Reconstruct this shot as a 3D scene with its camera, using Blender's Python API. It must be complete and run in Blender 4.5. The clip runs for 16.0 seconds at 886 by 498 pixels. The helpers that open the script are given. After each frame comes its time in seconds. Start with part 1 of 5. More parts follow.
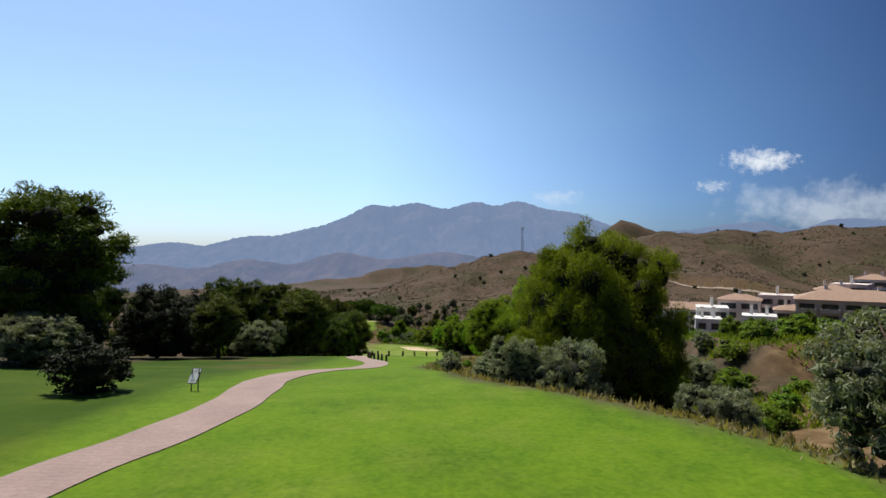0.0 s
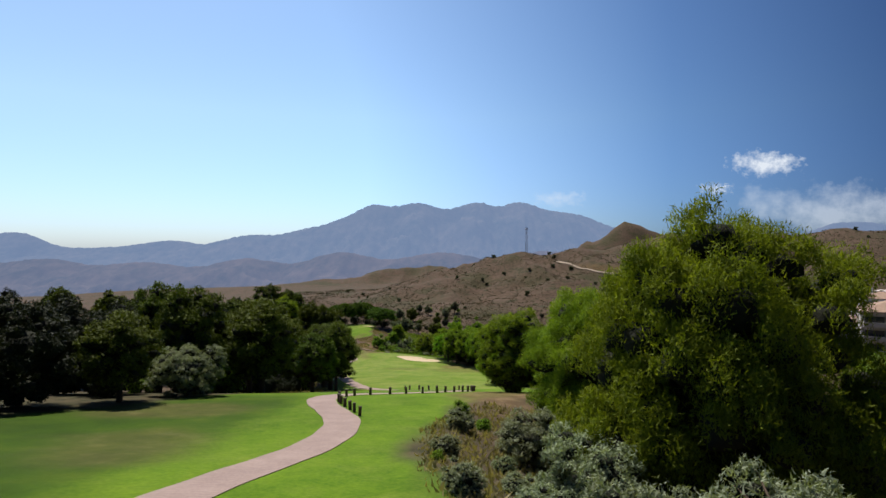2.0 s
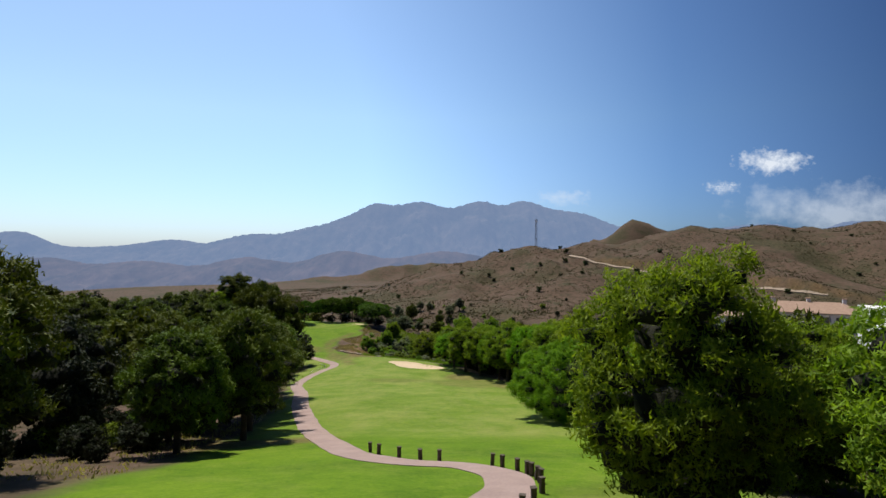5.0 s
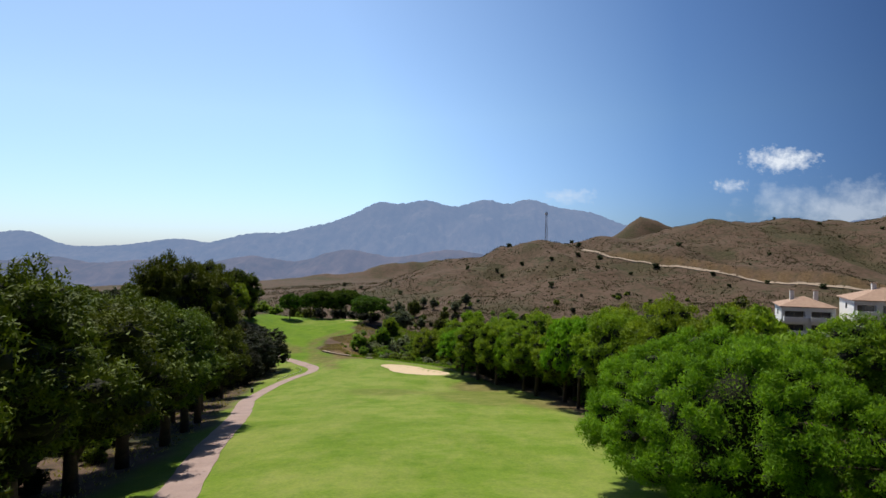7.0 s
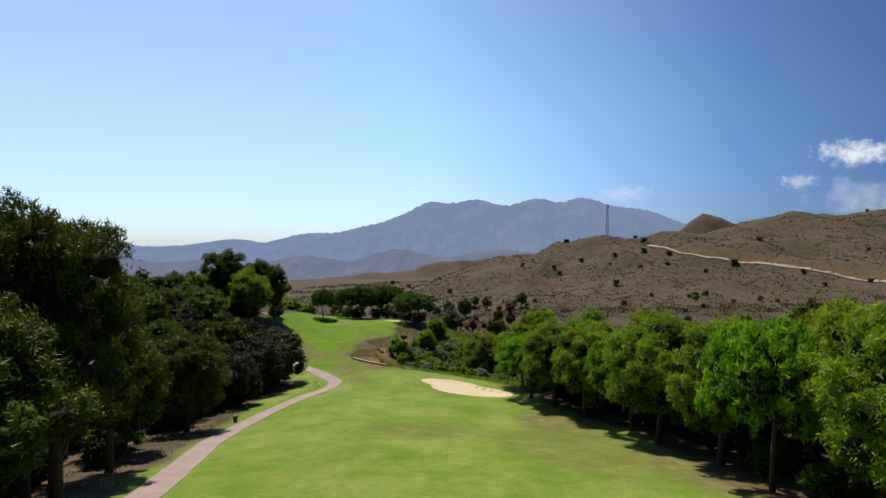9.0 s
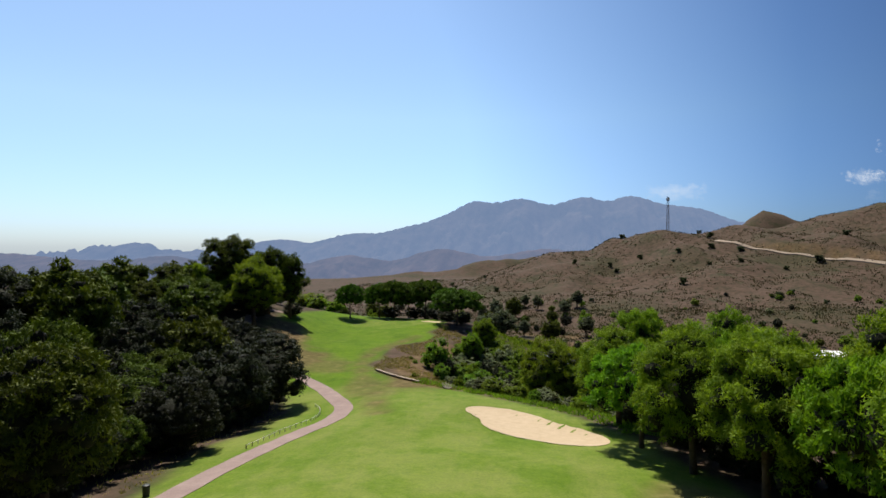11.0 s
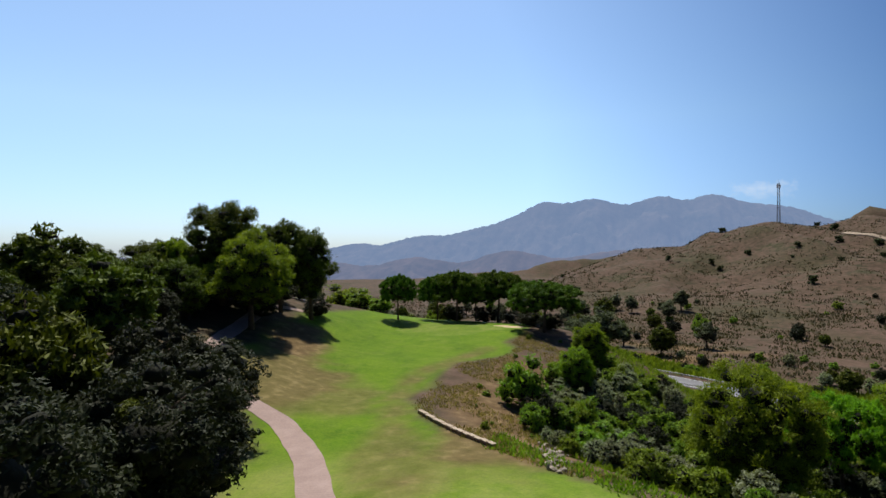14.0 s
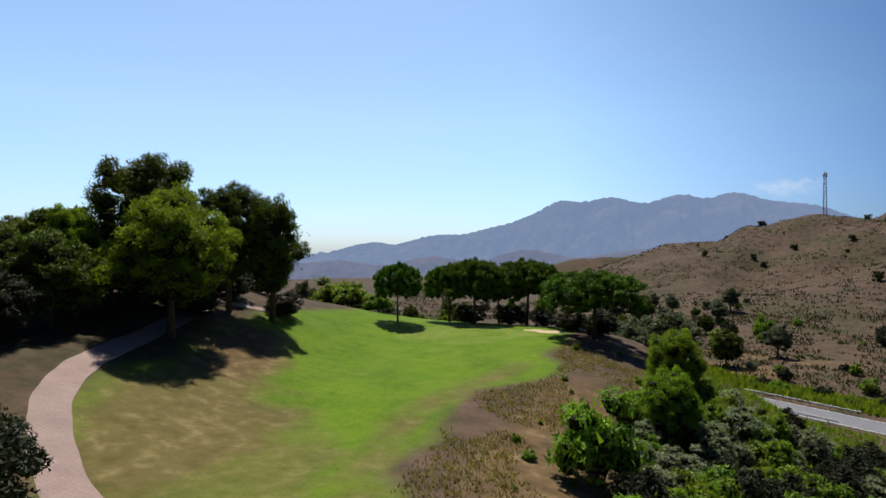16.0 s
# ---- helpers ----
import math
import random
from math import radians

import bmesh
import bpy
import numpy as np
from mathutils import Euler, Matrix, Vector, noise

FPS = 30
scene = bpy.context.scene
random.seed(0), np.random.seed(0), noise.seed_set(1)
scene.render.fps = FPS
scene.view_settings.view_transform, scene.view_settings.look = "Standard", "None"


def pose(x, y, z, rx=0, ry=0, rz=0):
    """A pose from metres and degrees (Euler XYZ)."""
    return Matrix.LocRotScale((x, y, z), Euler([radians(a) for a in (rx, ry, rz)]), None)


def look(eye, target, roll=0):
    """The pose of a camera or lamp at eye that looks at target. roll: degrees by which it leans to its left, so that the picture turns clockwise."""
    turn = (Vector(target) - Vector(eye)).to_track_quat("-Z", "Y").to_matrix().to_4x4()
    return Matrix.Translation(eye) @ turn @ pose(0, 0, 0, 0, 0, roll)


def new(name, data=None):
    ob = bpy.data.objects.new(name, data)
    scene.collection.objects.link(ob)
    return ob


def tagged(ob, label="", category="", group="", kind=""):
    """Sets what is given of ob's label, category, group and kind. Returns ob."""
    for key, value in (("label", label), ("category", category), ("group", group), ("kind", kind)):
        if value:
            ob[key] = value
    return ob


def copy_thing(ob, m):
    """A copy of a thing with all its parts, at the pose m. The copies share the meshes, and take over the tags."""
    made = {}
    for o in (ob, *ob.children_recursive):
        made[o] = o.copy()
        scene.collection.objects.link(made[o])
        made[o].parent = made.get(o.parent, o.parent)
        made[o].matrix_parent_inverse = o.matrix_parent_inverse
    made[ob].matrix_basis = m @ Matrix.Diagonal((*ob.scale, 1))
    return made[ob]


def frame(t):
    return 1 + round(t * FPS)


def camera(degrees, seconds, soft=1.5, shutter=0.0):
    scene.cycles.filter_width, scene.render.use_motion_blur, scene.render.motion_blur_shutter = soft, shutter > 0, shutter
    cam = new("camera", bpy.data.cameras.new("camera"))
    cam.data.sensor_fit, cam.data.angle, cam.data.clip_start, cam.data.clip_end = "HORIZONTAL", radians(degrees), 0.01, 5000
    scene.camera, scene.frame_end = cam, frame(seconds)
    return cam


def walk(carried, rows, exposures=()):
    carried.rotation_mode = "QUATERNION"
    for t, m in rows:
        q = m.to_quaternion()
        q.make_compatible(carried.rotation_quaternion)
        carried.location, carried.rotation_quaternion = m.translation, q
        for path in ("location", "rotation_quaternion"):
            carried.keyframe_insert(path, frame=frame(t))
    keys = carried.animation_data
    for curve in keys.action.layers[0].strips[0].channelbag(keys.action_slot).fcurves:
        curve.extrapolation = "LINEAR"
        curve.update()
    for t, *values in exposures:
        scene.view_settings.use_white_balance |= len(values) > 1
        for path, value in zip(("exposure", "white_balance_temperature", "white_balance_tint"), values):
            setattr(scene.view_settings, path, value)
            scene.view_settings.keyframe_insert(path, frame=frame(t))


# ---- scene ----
cam = camera(75.5, 16.0)
METRES, EYE, TILT, LEAN, TURN = 250.0, 50.0, 0.0, 0.0, 0.0
ROWS = [
    (0.0, 0.0, 0.0, 0.0, 0.0, 0.0, -0.0),
    (0.5, -0.0, 0.0188, -0.0, 0.05, 0.03, -0.07),
    (1.0, -0.0004, 0.0396, -0.0003, 0.05, 0.06, -0.08),
    (1.5, -0.0007, 0.0631, -0.0004, 0.1, 0.09, -0.33),
    (2.0, -0.0008, 0.0873, -0.0009, 0.13, 0.06, -0.47),
    (2.5, -0.0013, 0.1146, -0.0032, 0.16, 0.07, -0.55),
    (3.0, -0.0013, 0.1445, -0.0074, 0.19, 0.07, -0.48),
    (3.5, -0.0017, 0.1758, -0.0125, 0.21, 0.07, -0.49),
    (4.0, -0.0024, 0.2113, -0.0183, 0.22, 0.08, -0.5),
    (6.5, -0.0035, 0.3806, -0.0482, 0.81, 0.06, -0.5),
    (7.0, -0.0043, 0.4157, -0.0533, 0.91, 0.04, -0.49),
    (7.5, -0.0053, 0.449, -0.0577, 1.7, 0.03, -0.44),
    (8.0, -0.007, 0.4842, -0.062, 3.31, 0.02, -0.39),
    (8.5, -0.0096, 0.5173, -0.0655, 4.83, 0.01, -0.4),
    (9.0, -0.0128, 0.5497, -0.0692, 5.98, 0.02, -0.38),
    (11.5, -0.0382, 0.7131, -0.0887, 11.87, 0.07, -0.29),
    (12.0, -0.0454, 0.7454, -0.0926, 13.52, 0.12, -0.24),
    (12.5, -0.0521, 0.7744, -0.096, 14.79, 0.19, -0.23),
    (13.0, -0.0594, 0.8028, -0.0995, 15.93, 0.27, -0.21),
    (13.5, -0.0674, 0.8327, -0.1032, 16.81, 0.28, -0.2),
    (14.0, -0.075, 0.8608, -0.1068, 17.2, 0.29, -0.2),
    (14.5, -0.0835, 0.8912, -0.1103, 17.61, 0.26, -0.21),
    (15.0, -0.0919, 0.92, -0.1135, 17.99, 0.26, -0.21),
    (15.5, -0.1003, 0.9488, -0.1168, 18.39, 0.26, -0.19),
    (16.0, -0.11, 0.9799, -0.1199, 18.77, 0.26, -0.2),
]
walk(cam, [(t, pose(0, 0, EYE, TILT, LEAN, TURN) @ pose(METRES * x, METRES * y, METRES * z, 90 + pitch, roll, yaw)) for t, x, y, z, yaw, pitch, roll in ROWS])

# ---- sky and sun ----
SUN_AZ, SUN_EL = -29.0, 60.0   # degrees from +y towards +x, and above the horizon
world = bpy.data.worlds.new("sky")
scene.world = world
world.use_nodes = True
wn = world.node_tree
wn.nodes.clear()
sky = wn.nodes.new("ShaderNodeTexSky")
sky.sky_type = 'NISHITA'
sky.sun_disc = False
sky.sun_elevation, sky.sun_rotation = radians(SUN_EL), radians(SUN_AZ)
sky.altitude, sky.air_density, sky.dust_density, sky.ozone_density = 100, 1.0, 0.6, 2.0
bg = wn.nodes.new("ShaderNodeBackground")
bg.inputs["Strength"].default_value = 0.105
wout = wn.nodes.new("ShaderNodeOutputWorld")
# clear-air tint: whiter towards the sun, deeper blue away from it
sky_at = wn.nodes.new("ShaderNodeTexCoord")
sun_dot = wn.nodes.new("ShaderNodeVectorMath")
sun_dot.operation = 'DOT_PRODUCT'
wn.links.new(sky_at.outputs["Generated"], sun_dot.inputs[0])
sun_dot.inputs[1].default_value = (math.sin(radians(SUN_AZ - 10)), math.cos(radians(SUN_AZ - 10)), 0.10)
sky_ramp = wn.nodes.new("ShaderNodeValToRGB")
sky_ramp.color_ramp.interpolation = 'LINEAR'
els = sky_ramp.color_ramp.elements
for _ in range(2):
    els.new(0.5)
for el, (p_, c_) in zip(els, ((0.10, (0.08, 0.15, 0.30, 1)), (0.50, (0.45, 0.60, 0.79, 1)), (0.86, (1.19, 1.31, 1.38, 1)), (1.0, (1.20, 1.28, 1.31, 1)))):
    el.position, el.color = p_, c_
wn.links.new(sun_dot.outputs["Value"], sky_ramp.inputs[0])
sky_mul = wn.nodes.new("ShaderNodeMix")
sky_mul.data_type, sky_mul.blend_type = 'RGBA', 'MULTIPLY'
sky_mul.inputs[0].default_value = 1.0
# the low sky is pale rather than yellow
sky_sep = wn.nodes.new("ShaderNodeSeparateXYZ")
wn.links.new(sky_at.outputs["Generated"], sky_sep.inputs[0])
low_ramp = wn.nodes.new("ShaderNodeValToRGB")
low_ramp.color_ramp.elements[0].position, low_ramp.color_ramp.elements[0].color = 0.0, (0.66, 0.77, 1.06, 1)
low_ramp.color_ramp.elements[1].position, low_ramp.color_ramp.elements[1].color = 0.22, (1, 1, 1, 1)
wn.links.new(sky_sep.outputs["Z"], low_ramp.inputs[0])
low_mul = wn.nodes.new("ShaderNodeMix")
low_mul.data_type, low_mul.blend_type = 'RGBA', 'MULTIPLY'
low_mul.inputs[0].default_value = 1.0
wn.links.new(sky.outputs[0], low_mul.inputs[6])
wn.links.new(low_ramp.outputs[0], low_mul.inputs[7])
wn.links.new(low_mul.outputs[2], sky_mul.inputs[6])
wn.links.new(sky_ramp.outputs[0], sky_mul.inputs[7])
wn.links.new(sky_mul.outputs[2], bg.inputs["Color"])
wn.links.new(bg.outputs[0], wout.inputs["Surface"])
sun = new("sun", bpy.data.lights.new("sun", "SUN"))
sun.data.energy, sun.data.angle, sun.data.color = 5.0, radians(0.55), (1.0, 0.95, 0.86)
_a, _e = radians(SUN_AZ), radians(SUN_EL)
sun.matrix_world = look((0, 0, 200), (-math.sin(_a) * math.cos(_e), -math.cos(_a) * math.cos(_e), 200 - math.sin(_e)))
scene.view_settings.exposure = 0.12
# ---- the lie of the land ----
def curve(knots):
    """A smooth curve through knots (position, value)."""
    ks = np.array([k[0] for k in knots], float)
    vs = np.array([k[1] for k in knots], float)
    slope = np.gradient(vs, ks)

    def at(q):
        q = np.clip(np.asarray(q, float), ks[0], ks[-1])
        i = np.clip(np.searchsorted(ks, q) - 1, 0, len(ks) - 2)
        w = ks[i + 1] - ks[i]
        u = (q - ks[i]) / w
        return ((1 + 2 * u) * (1 - u) ** 2 * vs[i] + u * (1 - u) ** 2 * w * slope[i]
                + u * u * (3 - 2 * u) * vs[i + 1] + u * u * (u - 1) * w * slope[i + 1])
    return at


def step(u):
    u = np.clip(u, 0, 1)
    return u * u * (3 - 2 * u)


def waves(x, y, size, seed, octaves=4):
    """Soft random relief between about -1 and 1, out of turned sine waves."""
    rng = np.random.RandomState(seed)
    total, gain = 0.0, 1.0
    for _ in range(octaves):
        part_sum = 0.0
        for _ in range(4):
            a, p = rng.uniform(0, 2 * np.pi), rng.uniform(0, 2 * np.pi)
            k = 2 * np.pi / (size * rng.uniform(0.7, 1.4))
            part_sum = part_sum + np.sin(k * (x * np.cos(a) + y * np.sin(a)) + p)
        total = total + gain * part_sum / 4
        gain, size = gain * 0.5, size * 0.5
    return total


hole_z = curve([(-400, 60), (-60, 46), (-10, 44.3), (10, 43.8), (27, 43.0), (41, 41.2), (52, 39.2), (67, 37), (78, 35.4), (87, 33.5), (100, 30.5),
                (115, 27), (135, 23), (158, 19.3), (175, 16.5), (205, 11.7), (226, 9.5), (248, 7.8), (265, 6.3), (282, 5.8), (300, 6.2),
                (325, 6.8), (345, 6.8), (360, 5), (390, -2), (430, -10), (480, -14), (560, -16)])
right_x = curve([(-60, 16), (0, 13), (17, 11.5), (24, 8.4), (28, 5.9), (34, 2.2), (45, -0.8), (57, -1.6), (66, 0.5), (75, 3.6), (88, 11), (100, 14), (150, 14.5), (180, 14), (206, 12),
                 (222, 5), (235, 0.5), (246, -7), (256, -20), (265, -32), (273, -39.8), (285, -42), (295, -43), (300, -42), (305, -38), (322, -38), (345, -38), (400, -60)])
left_x = curve([(-60, -25), (0, -27), (40, -30), (60, -30), (80, -21), (92, -19), (110, -19), (140, -23), (162, -27), (185, -33), (205, -38), (225, -42), (240, -42), (250, -46), (262, -52), (272, -64),
                (290, -72), (312, -77), (340, -78), (400, -78)])
right_drop = curve([(-60, 8), (0, 8), (40, 6), (62, 4.5), (80, 2), (110, 2), (200, 2), (225, 3), (245, 5), (270, 7.5), (300, 11), (320, 14), (345, 15.5), (365, 13), (400, 5), (440, 0)])
right_wide = curve([(0, 16), (60, 16), (100, 20), (200, 22), (240, 42), (300, 48), (400, 50)])
left_rise = curve([(-60, 0), (60, 0.5), (90, -0.5), (130, -1.5), (220, -2.5), (245, -3), (262, -1), (275, 3), (290, 6), (310, 8.5), (335, 5), (370, 0)])
estate_z = curve([(-60, 42), (60, 36), (100, 31), (150, 22), (200, 17), (260, 9), (330, -5), (420, -12)])
CRESTS = [
    [(-300, 770, -14, 70), (-120, 745, -8, 75), (-20, 735, 0, 80), (20, 733, 11, 90), (60, 730, 29, 105), (82, 727, 41, 125), (100, 724, 52, 150), (150, 735, 47, 190), (290, 770, 72, 230),
     (430, 780, 80, 240), (600, 760, 82, 240), (900, 700, 85, 240)],
    [(-520, 1150, -16, 110), (-380, 1170, -10, 110), (-230, 1190, 15, 110), (-120, 1205, 32, 115), (-31, 1213, 48, 120), (90, 1200, 50, 120), (260, 1150, 50, 120)],
    [(560, 2200, 280, 240), (640, 2180, 318, 260), (675, 2172, 350, 260), (715, 2172, 348, 260), (770, 2185, 330, 270), (900, 2300, 300, 260), (1300, 2500, 300, 300)],
]


def crest_height(x, y, base):
    best = np.zeros_like(base)
    for line in CRESTS:
        for (x0, y0, z0, w0), (x1, y1, z1, w1) in zip(line, line[1:]):
            dx, dy = x1 - x0, y1 - y0
            u = np.clip(((x - x0) * dx + (y - y0) * dy) / (dx * dx + dy * dy), 0, 1)
            d = np.hypot(x - x0 - u * dx, y - y0 - u * dy)
            rise = (z0 + u * (z1 - z0) + 15) * np.exp(-(d / (w0 + u * (w1 - w0))) ** 1.5)
            best = np.maximum(best, rise)
    return best


track_y = curve([(100, 700), (133, 660), (147, 643), (184, 612), (225, 567), (262, 530), (290, 505), (340, 470)])
ROAD_Z = -6.0
ROAD = [(-70, 398), (-40, 380), (-14, 362), (3, 350), (24, 333), (52, 305), (85, 280)]
BUNKERS = [(-10.6, 237.5, 10.0, 5.5, -30, 0.55), (-42.0, 340.0, 3.4, 2.6, 20, 0.4)]


def bunker_edge(a):
    """The uneven rim of a bunker, by angle."""
    return 0.9 + 0.07 * np.cos(a) - 0.04 * np.sin(a) + 0.05 * np.cos(2 * a) - 0.25 * np.sin(2 * a) + 0.05 * np.cos(3 * a) + 0.06 * np.sin(3 * a)


def bunker_ring(x, y, cx, cy, rx, ry, turn):
    """1 on a bunker's rim, less inside."""
    c, s_ = np.cos(np.radians(turn)), np.sin(np.radians(turn))
    u, v = ((x - cx) * c + (y - cy) * s_) / rx, (-(x - cx) * s_ + (y - cy) * c) / ry
    a = np.arctan2(v, u)
    return np.hypot(u, v) / bunker_edge(a)


def road_near(x, y):
    best, along, run = np.full(np.shape(x), 1e9), np.zeros(np.shape(x)), 0.0
    for (x0, y0), (x1, y1) in zip(ROAD, ROAD[1:]):
        dx, dy = x1 - x0, y1 - y0
        w = np.hypot(dx, dy)
        u = np.clip(((x - x0) * dx + (y - y0) * dy) / (w * w), 0, 1)
        d = np.hypot(x - x0 - u * dx, y - y0 - u * dy)
        along = np.where(d < best, run + u * w, along)
        best = np.minimum(best, d)
        run += w
    return along, best


def land(x, y):
    """The height of the ground."""
    x, y = np.asarray(x, float), np.asarray(y, float)
    z = hole_z(y) + 0.0 * x
    s = x - right_x(y)
    z = z - right_drop(y) * step(s / right_wide(y))
    z = z + left_rise(y) * step((left_x(y) + 18 - x) / 34)
    z = z + 11 * step((-48 - x) / 40) * step((y - 110) / 50) * step((300 - y) / 60)
    e = step((x - 20) / 32) * step((520 - y) / 120)
    z = z * (1 - e) + e * (estate_z(y) - 0.02 * np.maximum(x - 60, 0))
    far = step((y - 430) / 200)
    z = z - 190 * step((y - 900) / 1300) - 60 * step((np.abs(x) - 350) / 900) * step((900 - np.abs(y - 500)) / 500) * step((-x) / 300)
    z = z + crest_height(x, y, z) * step((y - 330) / 200)
    rough = step((np.maximum(s, left_x(y) - x) - 4) / 25)
    z = z + 0.35 * rough * waves(x, y, 30, 5, 3)
    z = z + far * ((7 * waves(x, y, 150, 8, 4) - 8.0 * np.abs(waves(x * 1.3, y * 0.6, 170, 9, 3))) * step((crest_height(x, y, z) - 3) / 25))
    # the bank above the hill track
    u = y - track_y(x)
    z = z + 6 * step((u - 5) / 9) * step((120 - u) / 105) * step((x - 145) / 25) * step((330 - x) / 40)
    # the cut bank below the estate
    z = z + 4.0 * step((y - 61 - 0.25 * (x - 38)) / 8) * step((x - 33) / 6) * step((66 - x) / 12) * step((125 - y) / 30)
    # the valley road's bed, level across
    u, d = road_near(x, y)
    k = step((16 - d) / 9)
    z = z * (1 - k) + k * (ROAD_Z + 0 * u)
    # the sunken bunkers
    for cx, cy, rx, ry, turn, deep in BUNKERS:
        z = z - deep * step((1.08 - bunker_ring(x, y, cx, cy, rx, ry, turn)) / 0.3)
    # soft swells on the grass
    z = z + 0.25 * waves(x, y, 45, 3, 2) * step((y - 100) / 40) * step((380 - y) / 30)
    return z
# ---- end of the land ----

# ---- materials ----
class Mat:
    """A small builder of node materials."""

    def __init__(self, name):
        self.m = bpy.data.materials.new(name)
        self.m.use_nodes = True
        self.t = self.m.node_tree
        self.t.nodes.clear()
        self.out = self.t.nodes.new("ShaderNodeOutputMaterial")
        self.space = None

    def node(self, kind, **inputs):
        n = self.t.nodes.new(kind)
        for k, v in inputs.items():
            n.inputs[k.replace("_", " ")].default_value = v
        return n

    def link(self, a, b):
        self.t.links.new(a, b)

    def where(self, world_space=False):
        if self.space is None:
            if world_space:
                self.space = self.node("ShaderNodeNewGeometry").outputs["Position"]
            else:
                self.space = self.node("ShaderNodeTexCoord").outputs["Object"]
        return self.space

    def noise(self, scale, detail=4, rough=0.6, stretch=None, seed=0.0):
        n = self.node("ShaderNodeTexNoise", Scale=scale, Detail=detail, Roughness=rough)
        src = self.where()
        if stretch or seed:
            mp = self.node("ShaderNodeMapping")
            mp.inputs["Scale"].default_value = stretch or (1, 1, 1)
            mp.inputs["Location"].default_value = (seed, seed * 1.7, seed * 0.3)
            self.link(src, mp.inputs["Vector"])
            src = mp.outputs[0]
        self.link(src, n.inputs["Vector"])
        return n.outputs["Fac"]

    def ramp(self, fac, stops):
        r = self.node("ShaderNodeValToRGB")
        els = r.color_ramp.elements
        while len(els) < len(stops):
            els.new(0.5)
        for e, (p, c) in zip(els, stops):
            e.position, e.color = p, (*c, 1) if len(c) == 3 else c
        self.link(fac, r.inputs[0])
        return r.outputs[0]

    def mix(self, fac, a, b, blend='MIX'):
        n = self.node("ShaderNodeMix")
        n.data_type, n.blend_type = 'RGBA', blend
        for sock, v in ((n.inputs["Factor"], fac), (n.inputs["A"], a), (n.inputs["B"], b)):
            if sock.name == "Factor":
                sock = n.inputs[0]
            elif sock.name == "A":
                sock = n.inputs[6]
            else:
                sock = n.inputs[7]
            if isinstance(v, (int, float)):
                sock.default_value = v
            elif isinstance(v, tuple):
                sock.default_value = (*v, 1) if len(v) == 3 else v
            else:
                self.link(v, sock)
        return n.outputs[2]

    def math(self, op, a, b=None):
        n = self.node("ShaderNodeMath")
        n.operation = op
        for s, v in zip(n.inputs, (a, b)):
            if v is None:
                continue
            if isinstance(v, (int, float)):
                s.default_value = v
            else:
                self.link(v, s)
        return n.outputs[0]

    def surface(self, color, rough=0.8, metal=0.0, bump=None, strength=0.3, distance=0.05, spec=0.3):
        p = self.node("ShaderNodeBsdfPrincipled", Roughness=rough, Metallic=metal)
        p.inputs["Specular IOR Level"].default_value = spec
        if isinstance(color, tuple):
            p.inputs["Base Color"].default_value = (*color, 1)
        else:
            self.link(color, p.inputs["Base Color"])
        if bump is not None:
            b = self.node("ShaderNodeBump", Strength=strength, Distance=distance)
            self.link(bump, b.inputs["Height"])
            self.link(b.outputs[0], p.inputs["Normal"])
        self.link(p.outputs[0], self.out.inputs["Surface"])
        self.p = p
        return self.m


def plain(name, a, b, scale=3.0, rough=0.8, metal=0.0, strength=0.2, distance=0.02, spec=0.3):
    m = Mat(name)
    n1, n2 = m.noise(scale, 5), m.noise(scale * 9, 3, seed=3.0)
    c = m.ramp(n1, [(0.3, a), (0.7, b)])
    c = m.mix(0.35, c, m.ramp(n2, [(0.3, a), (0.7, b)]))
    return m.surface(c, rough, metal, n2, strength, distance, spec)


def leaf_material(name, dark, mid, light, glow=0.3, scale=0.5, world_scale=0.06):
    m = Mat(name)
    g = m.node("ShaderNodeNewGeometry")
    oi = m.node("ShaderNodeObjectInfo")
    c = m.ramp(g.outputs["Random Per Island"], [(0.0, dark), (0.5, mid), (1.0, light)])
    n = m.noise(scale, 3)
    c = m.mix(0.5, c, m.ramp(n, [(0.35, dark), (0.65, light)]))
    hsv = m.node("ShaderNodeHueSaturation")
    m.link(m.math('ADD', m.math('MULTIPLY', oi.outputs["Random"], 0.04), 0.48), hsv.inputs["Hue"])
    m.link(m.math('ADD', m.math('MULTIPLY', oi.outputs["Random"], 0.36), 0.88), hsv.inputs["Value"])
    m.link(c, hsv.inputs["Color"])
    p = m.node("ShaderNodeBsdfPrincipled", Roughness=0.65)
    p.inputs["Specular IOR Level"].default_value = 0.12
    m.link(hsv.outputs[0], p.inputs["Base Color"])
    tr = m.node("ShaderNodeBsdfTranslucent")
    m.link(m.mix(1.0, hsv.outputs[0], (1.25, 1.3, 0.5), 'MULTIPLY'), tr.inputs["Color"])
    mx = m.node("ShaderNodeMixShader")
    mx.inputs[0].default_value = glow
    m.link(p.outputs[0], mx.inputs[1])
    m.link(tr.outputs[0], mx.inputs[2])
    m.link(mx.outputs[0], m.out.inputs["Surface"])
    return m.m


